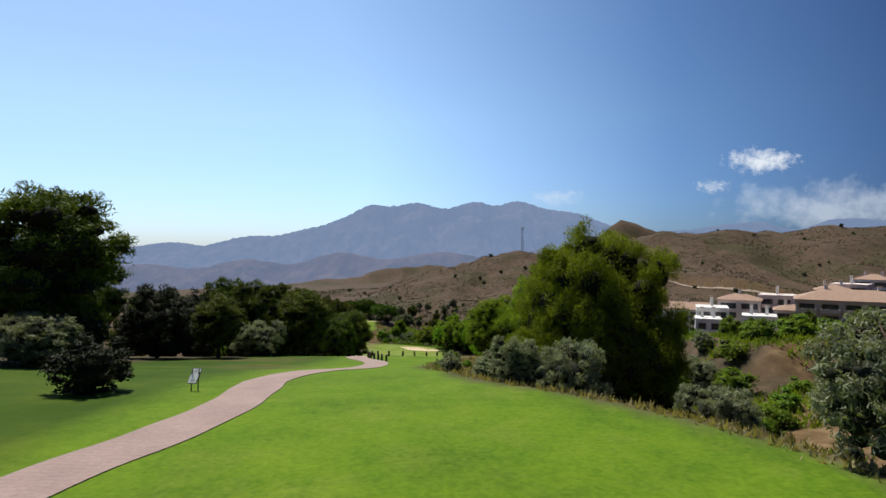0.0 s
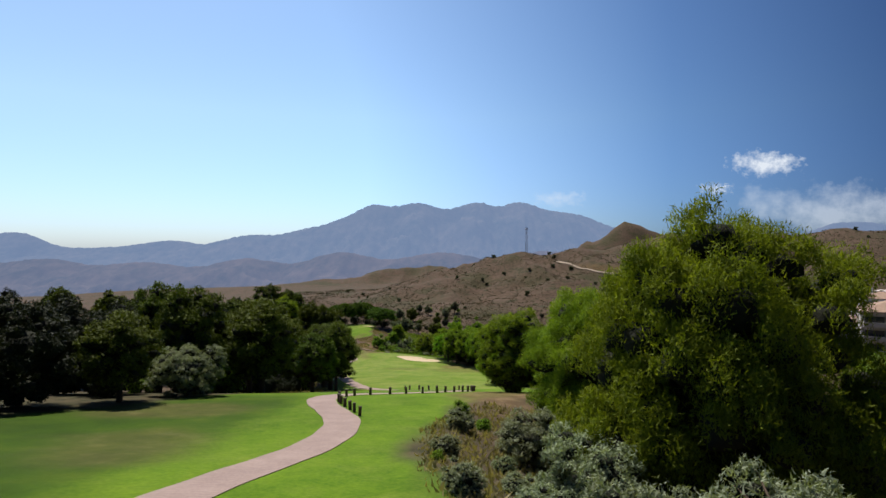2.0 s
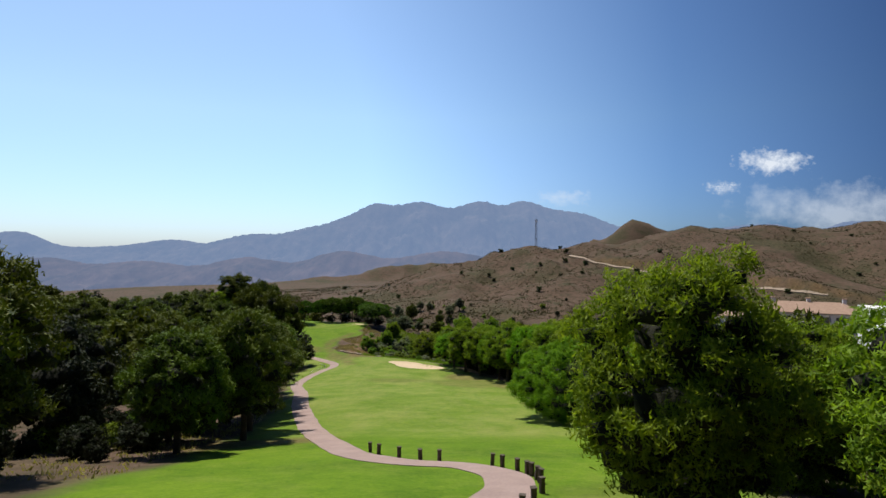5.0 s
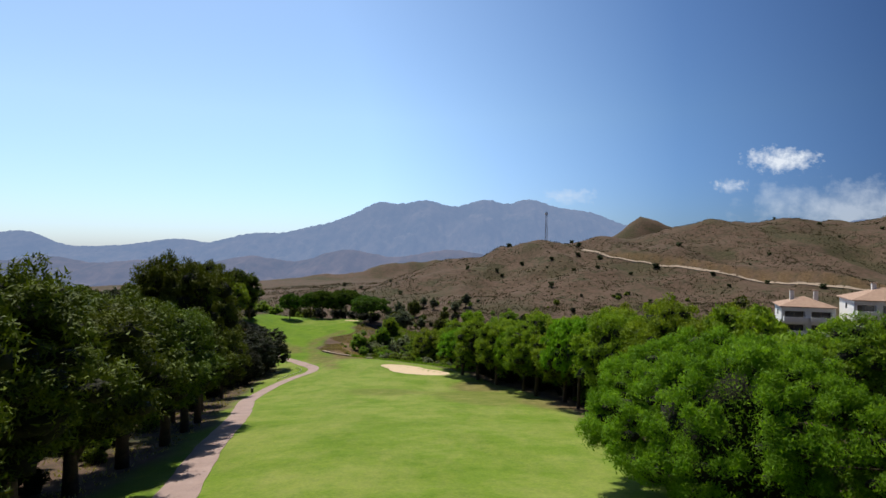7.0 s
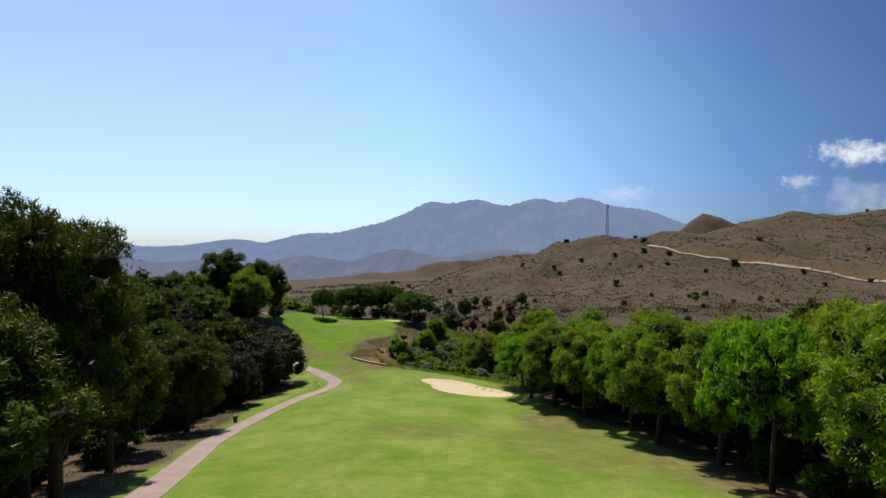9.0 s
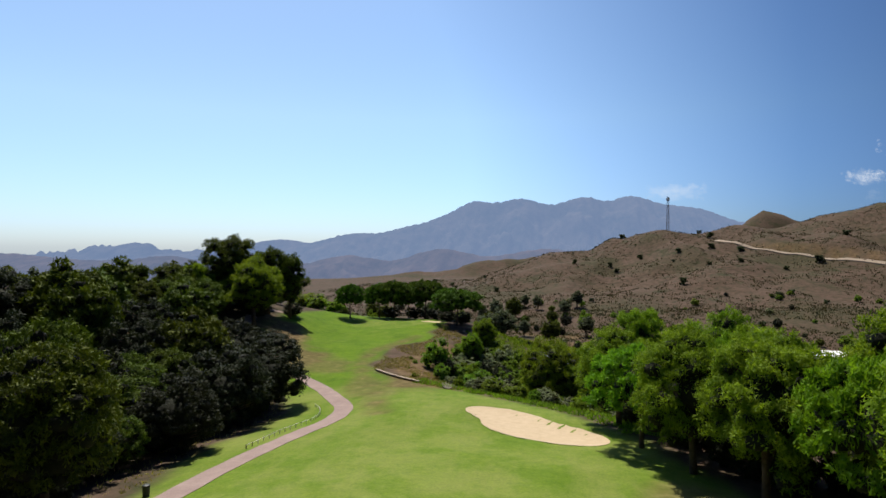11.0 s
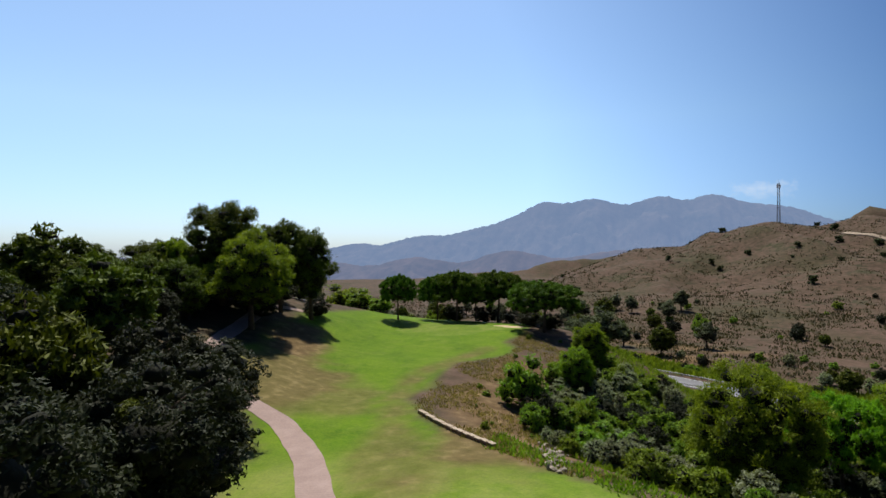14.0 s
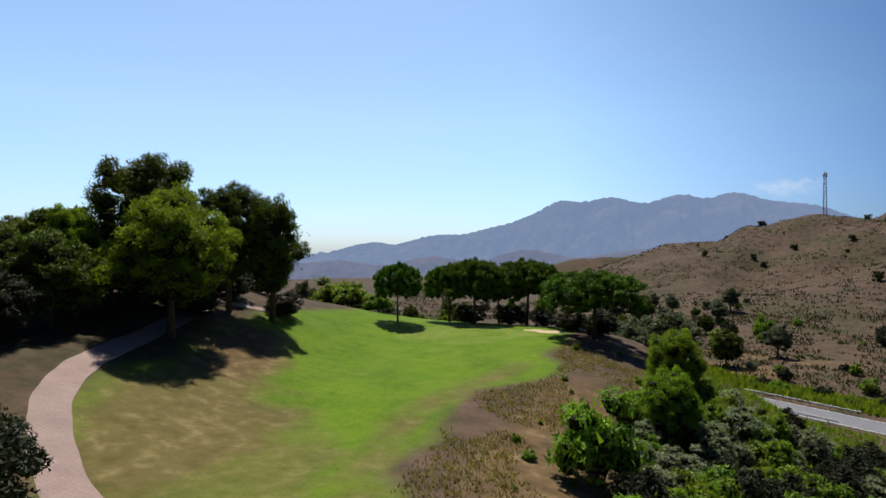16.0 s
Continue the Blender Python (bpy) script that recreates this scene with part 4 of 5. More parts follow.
scatter(24, -30, 130, 400, 520, 8, lambda x, y: float(road_near(np.array(x), np.array(y))[1]) > 9, ["bush", "shrub", "olive2", "bush", "far"], (2.0, 5.5), (0.9, 1.3))
for ob, _, _ in MODELS.values():
    for o in (*ob.children_recursive, ob):
        bpy.data.objects.remove(o)


def tufts(name, label, category, material, points, blades, high, spread):
    """Dry grass and low scrub as many small blades standing on the ground."""
    rr = np.random.RandomState(len(points))
    base = np.repeat(np.array(points), blades, axis=0)
    n = len(base)
    off = rr.normal(size=(n, 2)) * spread
    lean = unit(np.column_stack([rr.normal(size=(n, 2)) * 0.5, np.ones(n)]))
    s = high * rr.uniform(0.4, 1.2, (n, 1))
    P = base.copy()
    P[:, :2] += off
    P = P + lean * s * 0.8
    side = unit(np.cross(lean, rr.normal(size=(n, 3))))
    v, f = blades_mesh(P, lean * s, side * s * 0.35)
    return tagged(part(name, v, f, material), label, category, kind="stuff")


def sheet_z(x, y):
    """The built ground's height under many points."""
    i = np.clip(np.searchsorted(GX, x) - 1, 0, len(GX) - 2)
    j = np.clip(np.searchsorted(GY, y) - 1, 0, len(GY) - 2)
    u, v = (x - GX[i]) / (GX[i + 1] - GX[i]), (y - GY[j]) / (GY[j + 1] - GY[j])
    return (1 - v) * ((1 - u) * PZ[j, i] + u * PZ[j, i + 1]) + v * ((1 - u) * PZ[j + 1, i] + u * PZ[j + 1, i + 1])


def sown(count, x0, x1, y0, y1, allowed):
    x, y = r.uniform(x0, x1, count), r.uniform(y0, y1, count)
    ok = allowed(x, y)
    x, y = x[ok], y[ok]
    return np.stack([x, y, sheet_z(x, y) - 0.05], 1)


tufts("dry_scrub", "low dry scrub covering the brown hillsides", "scrub", M_SCRUB, sown(26000, -320, 660, 480, 820, lambda x, y: (land(x, y) > -12) & (waves(x, y, 90, 33, 3) > -0.25)), 5, 0.75, 0.9)
tufts("dry_scrub", "low dry scrub and weeds in the valley beyond the road", "scrub", M_SCRUB, sown(9000, -60, 220, 380, 500, lambda x, y: (road_near(x, y)[1] > 7) & (waves(x, y, 40, 37, 3) > -0.3)), 5, 0.6, 0.8)
tufts("dry_grass", "dry grass and weeds on the bank above the ravine", "dry grass", M_STRAW, sown(9000, -42, -18, 258, 332, lambda x, y: (right_x(y) + 0.5 < x) & (x < right_x(y) + 16) & (waves(x, y, 14, 51, 2) > -0.15)), 6, 0.2, 0.25)
tufts("dry_grass", "dry grass and weeds on the slope below the tee", "dry grass", M_STRAW, sown(6000, -3, 22, 10, 72, lambda x, y: x > right_x(y) + 0.2), 6, 0.22, 0.25)
tufts("dry_grass", "dry grass under the trees beside the cart path", "dry grass", M_STRAW, sown(9000, -75, -16, 100, 265, lambda x, y: (left_x(y) - 16 < x) & (x < left_x(y) - 0.5) & (np.abs(x - cart_x(y)) > 1.9)), 5, 0.2, 0.25)
tufts("weeds", "green weeds and brambles covering the ravine side", "weeds", M_BUSH, sown(12000, -27, 34, 252, 348, lambda x, y: (x > right_x(y) + 12) & (road_near(x, y)[1] > 5)), 8, 0.35, 0.4)
tufts("weeds", "green weeds on the grass bank beside the bunker", "weeds", M_BUSH, sown(5000, -30, 12, 236, 272, lambda x, y: (bunker_ring(x, y, *BUNKERS[0][:5]) > 1.2) & (x > right_x(y) + 0.6) & (x < right_x(y) + 8)), 6, 0.3, 0.3)
tufts("weeds", "green weeds and brambles on the slope below the estate", "weeds", M_BUSH, sown(12000, 16, 90, 20, 130, lambda x, y: waves(x, y, 25, 35, 2) > -0.1), 6, 0.45, 0.5)
tufts("reeds", "pale green reeds along the valley road", "reeds", M_BUSH, sown(10000, -26, 50, 335, 405, lambda x, y: (road_near(x, y)[1] > 7) & (road_near(x, y)[1] < 28) & (y > 352 - x * 0.7)), 6, 0.9, 0.8)

# ---- cart path, bunkers ----
m = Mat("path_concrete")
p_big, p_fine = m.noise(0.5, 6), m.noise(7.0, 5, seed=4.0)
grooves = m.node("ShaderNodeTexWave", Scale=1.1, Distortion=6.0, Detail=3.0)
grooves.bands_direction = 'Y'
m.link(m.where(), grooves.inputs["Vector"])
c = m.ramp(p_big, [(0.3, (0.24, 0.165, 0.145)), (0.55, (0.31, 0.22, 0.19)), (0.72, (0.38, 0.28, 0.245))])
c = m.mix(0.3, c, m.ramp(p_fine, [(0.3, (0.18, 0.13, 0.11)), (0.7, (0.42, 0.32, 0.28))]))
c = m.mix(0.12, c, m.ramp(grooves.outputs["Fac"], [(0.05, (0.13, 0.09, 0.08)), (0.3, (0.33, 0.24, 0.21))]))
M_PATH = m.surface(c, 0.9, 0, p_fine, 0.4, 0.02)
M_SAND = plain("bunker_sand", (0.46, 0.345, 0.215), (0.58, 0.45, 0.295), 1.2, 0.95, 0, 0.5, 0.03)
M_ASPHALT = plain("asphalt", (0.13, 0.13, 0.14), (0.20, 0.20, 0.21), 1.0, 0.85, 0, 0.3, 0.01)
M_TRACK = plain("dirt_track", (0.27, 0.21, 0.15), (0.38, 0.30, 0.22), 0.4, 0.95, 0, 0.4, 0.05)
M_WOOD = plain("weathered_wood", (0.05, 0.04, 0.03), (0.13, 0.10, 0.075), 6, 0.9, 0, 0.6, 0.01)
M_STEEL = plain("galvanised_steel", (0.20, 0.205, 0.215), (0.32, 0.325, 0.34), 2, 0.55, 0.6, 0.1, 0.01)
M_WHITE = plain("white_render", (0.68, 0.66, 0.62), (0.82, 0.80, 0.76), 0.5, 0.85, 0, 0.15, 0.01)
M_PINKISH = plain("pinkish_render", (0.58, 0.49, 0.45), (0.70, 0.61, 0.56), 0.5, 0.85, 0, 0.15, 0.01)
M_CREAM = plain("cream_render", (0.44, 0.38, 0.30), (0.58, 0.51, 0.41), 0.5, 0.85, 0, 0.15, 0.01)
M_TILE = plain("terracotta_roof", (0.27, 0.17, 0.12), (0.42, 0.29, 0.21), 1.5, 0.85, 0, 0.5, 0.04)
M_GLASS = plain("window_glass", (0.02, 0.025, 0.03), (0.05, 0.06, 0.07), 0.6, 0.08, 0, 0.0, 0.01, 0.6)
M_FRAME = plain("window_frame", (0.10, 0.09, 0.08), (0.16, 0.14, 0.12), 3, 0.6)
M_STONE_W = plain("field_stone", (0.22, 0.18, 0.14), (0.44, 0.38, 0.31), 2.5, 0.9, 0, 0.6, 0.03)
M_CAP = plain("cap_stone", (0.32, 0.25, 0.18), (0.46, 0.37, 0.28), 3, 0.9, 0, 0.4, 0.02)
M_BRICKW = plain("brown_block", (0.15, 0.10, 0.07), (0.27, 0.19, 0.14), 3, 0.9, 0, 0.5, 0.02)
M_POOL = plain("pool_water", (0.05, 0.42, 0.52), (0.10, 0.58, 0.66), 0.6, 0.05, 0, 0.15, 0.02, 0.5)
M_SIGN = plain("sign_face", (0.66, 0.72, 0.68), (0.82, 0.85, 0.82), 3, 0.4)
M_DARK = plain("dark_metal", (0.02, 0.025, 0.02), (0.05, 0.055, 0.05), 4, 0.5)


def smooth_line(pts, gap=0.8):
    """A smooth line through points on the plan, in even steps."""
    p = np.array(pts, float)
    s = np.concatenate([[0], np.cumsum(np.hypot(*np.diff(p, axis=0).T))])
    q = np.arange(0, s[-1], gap)
    return np.stack([curve(list(zip(s, p[:, 0])))(q), curve(list(zip(s, p[:, 1])))(q)], 1)


def sides_of(line):
    d = np.gradient(line, axis=0)
    d /= np.linalg.norm(d, axis=1, keepdims=True)
    return np.stack([d[:, 1], -d[:, 0]], 1)


def ribbon(name, pts, width, material, lift, label, category, gap=0.8, rough=0.06):
    line = smooth_line(pts, gap)
    side = sides_of(line)
    vs, fs = [], []
    for n, ((x, y), (sx, sy)) in enumerate(zip(line, side)):
        wl = width * (1 + rough * math.sin(n * 0.9) * math.sin(n * 0.31 + 1)) * 0.5
        wr = width * (1 + rough * math.sin(n * 0.7 + 2) * math.sin(n * 0.23)) * 0.5
        for o, dz in ((-wl, -0.4), (-wl, lift), (-0.4 * wl, lift + 0.02), (0.4 * wr, lift + 0.02), (wr, lift), (wr, -0.4)):
            a, b = x + o * sx, y + o * sy
            vs.append((a, b, ground_z(a, b) + dz))
    for i in range(len(line) - 1):
        for k in range(5):
            fs.append((6 * i + k, 6 * i + k + 1, 6 * i + k + 7, 6 * i + k + 6))
    return tagged(part(name, vs, fs, material), label, category, kind="structure")


CART = [(-13, -30), (-12.6, 0), (-11.6, 13), (-10.8, 17), (-9.8, 20.6), (-9.3, 24.5), (-9.6, 28.5), (-10.2, 33), (-9.9, 39), (-9.0, 44), (-7.7, 50), (-6.8, 57), (-7.4, 62.4), (-8.8, 66.5), (-10.3, 70.2), (-11.2, 74), (-10.7, 77),
        (-8.4, 80), (-5.6, 82), (-2.8, 85.2), (0, 90.3), (2.3, 96.8), (2.3, 100.5), (0.4, 103.8), (-3, 105), (-6, 107.8), (-9.4, 115), (-13.6, 126), (-18, 140), (-22, 153.5), (-24.9, 165), (-27.4, 175), (-30.2, 184), (-33.6, 195.5), (-35.2, 205), (-35.3, 215),
        (-34.4, 228), (-33.8, 238), (-35.0, 244), (-38.7, 250), (-42.6, 256), (-47.8, 262), (-51.2, 265.1), (-57, 267.9), (-63, 271.5), (-68.2, 276), (-71.8, 280.7), (-74.6, 286), (-78, 295), (-82, 307), (-86, 316)]
path = ribbon("path", CART, 2.5, M_PATH, 0.035, "pinkish concrete cart path winding down the golf hole", "path")
ribbon("path", [(-82, 307), (-80.5, 311.5), (-77.5, 315.5)], 1.6, M_PATH, 0.06, "pale spur of the cart path under pines", "path", 0.5)

rim = np.linspace(0, 2 * math.pi, 49)[:-1]
for cx, cy, rx, ry, turn, deep in BUNKERS:
    vs, fs = [], []
    c, s_ = math.cos(radians(turn)), math.sin(radians(turn))
    for q in (1.0, 0.9, 0.75, 0.5, 0.25):
        for a in rim:
            k = q * bunker_edge(a)
            u, v = k * math.cos(a) * rx, k * math.sin(a) * ry
            x, y = cx + u * c - v * s_, cy + u * s_ + v * c
            vs.append((x, y, ground_z(x, y) + (0.05 if q > 0.95 else 0.09)))
    vs.append((cx, cy, ground_z(cx, cy) + 0.07))
    for ring in range(4):
        for i in range(48):
            j = (i + 1) % 48
            fs.append((48 * ring + i, 48 * ring + j, 48 * ring + 48 + j, 48 * ring + 48 + i))
    fs += [(192 + i, 192 + (i + 1) % 48, 240) for i in range(48)]
    tagged(part("sand_bunker", vs, fs, M_SAND, smooth=True), "pale raked sand bunker sunk into the grass", "bunker", "bunkers")

# ---- posts along the path ----
def post_model():
    root = new("path_post")
    part("post", *joined([box(-0.11, 0.11, -0.11, 0.11, -0.3, 0.66, 0.03)]), M_WOOD, root)
    part("cap", *joined([box(-0.13, 0.13, -0.13, 0.13, 0.664, 0.72, 0.03)]), M_WOOD, root, "dark bevelled top")
    return root


post = post_model()
line = smooth_line(CART, 0.25)
side = sides_of(line)


def posts_along(y_from, y_to, offset, gap, index_from, index_to):
    last, n = -9.0, 0
    run = 0.0
    for k in range(index_from, index_to):
        x, y = line[k] + offset * side[k]
        run += 0.25
        if y_from < y < y_to and run - last >= gap * (1 + 0.25 * math.sin(n * 2.1)):
            ob = copy_thing(post, pose(x, y, ground_z(x, y), 3 * math.sin(n * 3.3), 3 * math.cos(n * 1.7), 17 * n))
            tagged(ob, "short dark wooden post beside the cart path", "post", "posts along the path")
            last, n = run, n + 1


dist = np.concatenate([[0], np.cumsum(np.hypot(*np.diff(line, axis=0).T))])
bend = int(np.argmax(line[:, 1] > 62))
apex = int(np.argmax((line[:, 1] > 98) & (line[:, 0] > 1.5)))
posts_along(64, 73, 1.5, 1.6, bend, bend + 60)
posts_along(74, 103, 1.5, 2.0, bend + 40, apex + 12)
posts_along(99, 103.5, 1.45, 1.1, apex, apex + 24)
posts_along(104, 113, 1.5, 2.2, apex + 20, apex + 75)
for o in (*post.children_recursive, post):
    bpy.data.objects.remove(o)

# ---- tee sign ----
def tee_sign(x, y, turn):
    root = new("tee_sign")
    root.matrix_world = pose(x, y, ground_z(x, y), 0, 0, turn)
    for sx in (-0.2, 0.2):
        part("leg", *tube([(sx, 0.0, -0.2), (sx, 0.03, 0.45), (sx, 0.12, 1.1)], [0.03, 0.03, 0.03], 8), M_DARK, root, smooth=True)
    tilt = pose(0, 0.03, 0.75, -38)
    v, f = box(-0.26, 0.26, -0.02, 0.02, -0.42, 0.42)
    part("board", [tuple(tilt @ Vector(p)) for p in v], f, M_DARK, root, "dark sign frame")
    v, f = box(-0.235, 0.235, -0.026, -0.021, -0.395, 0.395)
    part("face", [tuple(tilt @ Vector(p)) for p in v], f, M_SIGN, root, "pale printed sign face")
    for k, (z, w) in enumerate(((0.3, 0.12), (0.2, 0.16), (-0.22, 0.15), (-0.3, 0.12))):
        v, f = box(-w, w, -0.031, -0.027, z - 0.01, z + 0.01)
        part("text_bar", [tuple(tilt @ Vector(p)) for p in v], f, M_DARK, root)
    return tagged(root, "small slanted tee sign on two metal legs in the grass", "sign")


tee_sign(-12.6, 29.0, -14)

# ---- low fence beside the path ----
fence = new("path_fence")
fence.matrix_world = pose(0, 0, 0)
pts = smooth_line([(-37.0, 222), (-36.8, 230), (-36.3, 237.5), (-38.0, 243), (-40.2, 246.2)], 1.15)
tops = []
for k, (x, y) in enumerate(pts):
    z = ground_z(x, y)
    v, f = tube([(x, y, z - 0.2), (x, y, z + 0.42)], [0.05, 0.045], 7)
    part("fence_post", v, f, M_WOOD if k < 2 else M_WHITE, fence)
    tops.append((x, y, z + 0.36))
part("rope", *tube(tops, [0.025] * len(tops), 6), M_WHITE, fence, "pale sagging rope")
tagged(fence, "low white post-and-rope fence beside the cart path", "fence")


def bin_at(x, y):
    root = new("litter_bin")
    root.matrix_world = pose(x, y, ground_z(x, y))
    part("body", *tube([(0, 0, -0.05), (0, 0, 0.75)], [0.24, 0.27], 14), M_DARK, root)
    part("lid", *tube([(0, 0, 0.755), (0, 0, 0.84), (0, 0, 0.9)], [0.29, 0.27, 0.12], 14), M_DARK, root, "dark domed lid")
    return tagged(root, "dark green litter bin beside the cart path", "litter bin")


bin_at(-37.6, 208.5)

# ---- retaining wall with stepped caps ----
wall = new("retaining_wall")
a, b = Vector((-39.2, 273.0)), Vector((-29.0, 263.6))
COUNT = 15
for k in range(COUNT):
    u0, u1 = k / COUNT, (k + 1) / COUNT
    p0, p1 = a.lerp(b, u0), a.lerp(b, u1)
    bow = 0.35 * math.sin(math.pi * (u0 + u1) / 2)
    mid = (p0 + p1) / 2 + Vector((-0.73, -0.68)) * bow
    z = ground_z(mid.x, mid.y)
    rise = 0.25 + 0.95 * (u0 + u1) / 2
    top = land(a.x, a.y) + 0.25 - 0.9 * (u0 + u1) / 2
    top = max(float(top), z + 0.25)
    half = (p1 - p0).length / 2
    turn = math.degrees(math.atan2(b.y - a.y, b.x - a.x))
    m_ = pose(mid.x, mid.y, 0, 0, 0, turn)
    v, f = box(-half, half, -0.19, 0.19, z - 0.9, top, 0.02)
    part("wall_block", [tuple(m_ @ Vector(p)) for p in v], f, M_BRICKW, wall)
    v, f = box(-half * 0.92, half * 0.92, -0.24, 0.24, top + 0.004, top + 0.12 + 0.03 * (k % 2), 0.03)
    part("cap_stone", [tuple(m_ @ Vector(p)) for p in v], f, M_CAP, wall, "pale stepped cap stone")
tagged(wall, "low brown retaining wall with pale stepped cap stones", "retaining wall")

# ---- loose stone edge above the ravine ----
rocks = new("stone_edge")
rr = np.random.RandomState(77)
base, tris = ico_points(1)
shapes = []
for k in range(4):
    v = base * (1 + 0.28 * rr.normal(size=(len(base), 1))) * np.array([1.0, 0.8, 0.62])
    me = bpy.data.meshes.new("stone")
    me.from_pydata(v.tolist(), [], tris.tolist())
    me.materials.append(M_STONE_W)
    shapes.append(me)
for k in range(120):
    u = rr.uniform(0, 1)
    x, y = -23.2 - 1.6 * math.sin(u * 2.6) + rr.normal() * 0.5, 258 + 32 * u
    ob = new("stone", shapes[k % 4])
    ob.parent = rocks
    q = rr.uniform(0.16, 0.42)
    ob.matrix_local = pose(x, y, ground_z(x, y) + 0.1, *rr.uniform(0, 40, 2), rr.uniform(0, 360)) @ Matrix.Scale(q, 4)
tagged(rocks, "rough edge of loose pale stones along the dirt terrace", "stone edge")

# ---- valley road and hill track ----
road_line = smooth_line(ROAD, 1.5)
ribbon("road", ROAD, 7.0, M_ASPHALT, 0.05, "grey asphalt road in the valley with painted lines", "road", 1.5, 0.0)
M_PAINT = plain("road_paint", (0.6, 0.6, 0.58), (0.75, 0.75, 0.73), 2, 0.7)
for off in (-3.1, 3.1):
    pts_ = road_line + off * sides_of(road_line)
    vs, fs = [], []
    for (x, y), (sx, sy) in zip(pts_, sides_of(road_line)):
        for o in (-0.08, 0.08):
            vs.append((x + o * sx, y + o * sy, ground_z(x, y) + 0.085))
    fs = [(2 * i, 2 * i + 1, 2 * i + 3, 2 * i + 2) for i in range(len(pts_) - 1)]
    tagged(part("road_line", vs, fs, M_PAINT), "white painted edge line of the valley road", "road marking", kind="structure")
for off in (-4.2, 4.2):
    rail = new("guard_rail")
    pts_ = road_line[10:60] + off * sides_of(road_line)[10:60]
    part("beam", *joined([tube([(x, y, ground_z(x, y) + 0.62 + dz) for x, y in pts_], [0.065] * len(pts_), 6) for dz in (0.0, 0.17)]), M_STEEL, rail)
    for k in range(0, len(pts_), 2):
        x, y = pts_[k]
        v, f = box(x - 0.06, x + 0.06, y - 0.06, y + 0.06, ground_z(x, y) - 0.3, ground_z(x, y) + 0.7)
        part("rail_post", v, f, M_STEEL, rail)
    tagged(rail, "galvanised steel guard rail beside the valley road", "guard rail", "guard rails")
HILL_TRACK = [(128, 672), (133, 660), (147, 643), (184, 612), (225, 567), (262, 530), (290, 505)]
ribbon("dirt_track", HILL_TRACK, 3.8, M_TRACK, 0.7, "pale dirt track climbing the dry hillside", "track", 4.0, 0.1)

# ---- mast on the ridge ----
mast = new("radio_mast")
mx_, my_ = 100.5, 724.0
mast.matrix_world = pose(mx_, my_, ground_z(mx_, my_))
H_ = 31.0
for sx, sy in ((-1, -1), (1, -1), (1, 1), (-1, 1)):
    part("leg", *tube([(sx * 1.1, sy * 1.1, -1), (sx * 0.6, sy * 0.6, H_)], [0.16, 0.11], 6), M_STEEL, mast)
for k in range(14):
    z0, z1 = H_ * k / 14, H_ * (k + 1) / 14
    w0, w1 = 1.1 - 0.5 * k / 14, 1.1 - 0.5 * (k + 1) / 14
    ring = [(-1, -1), (1, -1), (1, 1), (-1, 1)]
    pieces = []
    for i in range(4):
        (ax, ay), (bx, by) = ring[i], ring[(i + 1) % 4]
        pieces.append(tube([(ax * w0, ay * w0, z0), (bx * w1, by * w1, z1)], [0.07, 0.07], 4))
        pieces.append(tube([(ax * w1, ay * w1, z1), (bx * w1, by * w1, z1)], [0.06, 0.06], 4))
    part("bracing", *joined(pieces), M_STEEL, mast)
for k in range(6):
    q = k * math.pi / 3
    cx, cy = 1.2 * math.cos(q), 1.2 * math.sin(q)
    part("antenna", *box(cx - 0.22, cx + 0.22, cy - 0.22, cy + 0.22, H_ - 3.6, H_ - 1.0, 0.05), M_WHITE, mast, "pale panel antenna")
part("spike", *tube([(0, 0, H_ - 1), (0, 0, H_ + 3)], [0.08, 0.04], 6), M_STEEL, mast)
tagged(mast, "tall grey lattice radio mast on the brown ridge", "radio mast")

# ---- houses of the estate ----
def hip_roof(x0, x1, y0, y1, z, rise, over=0.5):
    x0, x1, y0, y1 = x0 - over, x1 + over, y0 - over, y1 + over
    run = min(x1 - x0, y1 - y0) / 2
    if x1 - x0 >= y1 - y0:
        r0, r1 = (x0 + run, (y0 + y1) / 2, z + rise), (x1 - run, (y0 + y1) / 2, z + rise)
    else:
        r0, r1 = ((x0 + x1) / 2, y0 + run, z + rise), ((x0 + x1) / 2, y1 - run, z + rise)
    vs = [(x0, y0, z - 0.18), (x1, y0, z - 0.18), (x1, y1, z - 0.18), (x0, y1, z - 0.18), (x0, y0, z), (x1, y0, z), (x1, y1, z), (x0, y1, z), r0, r1]
    fs = [(3, 2, 1, 0), (0, 1, 5, 4), (1, 2, 6, 5), (2, 3, 7, 6), (3, 0, 4, 7)]
    if x1 - x0 >= y1 - y0:
        fs += [(4, 5, 9, 8), (6, 7, 8, 9), (5, 6, 9), (7, 4, 8)]
    else:
        fs += [(4, 5, 8), (5, 6, 9, 8), (6, 7, 9), (7, 4, 8, 9)]
    return vs, fs


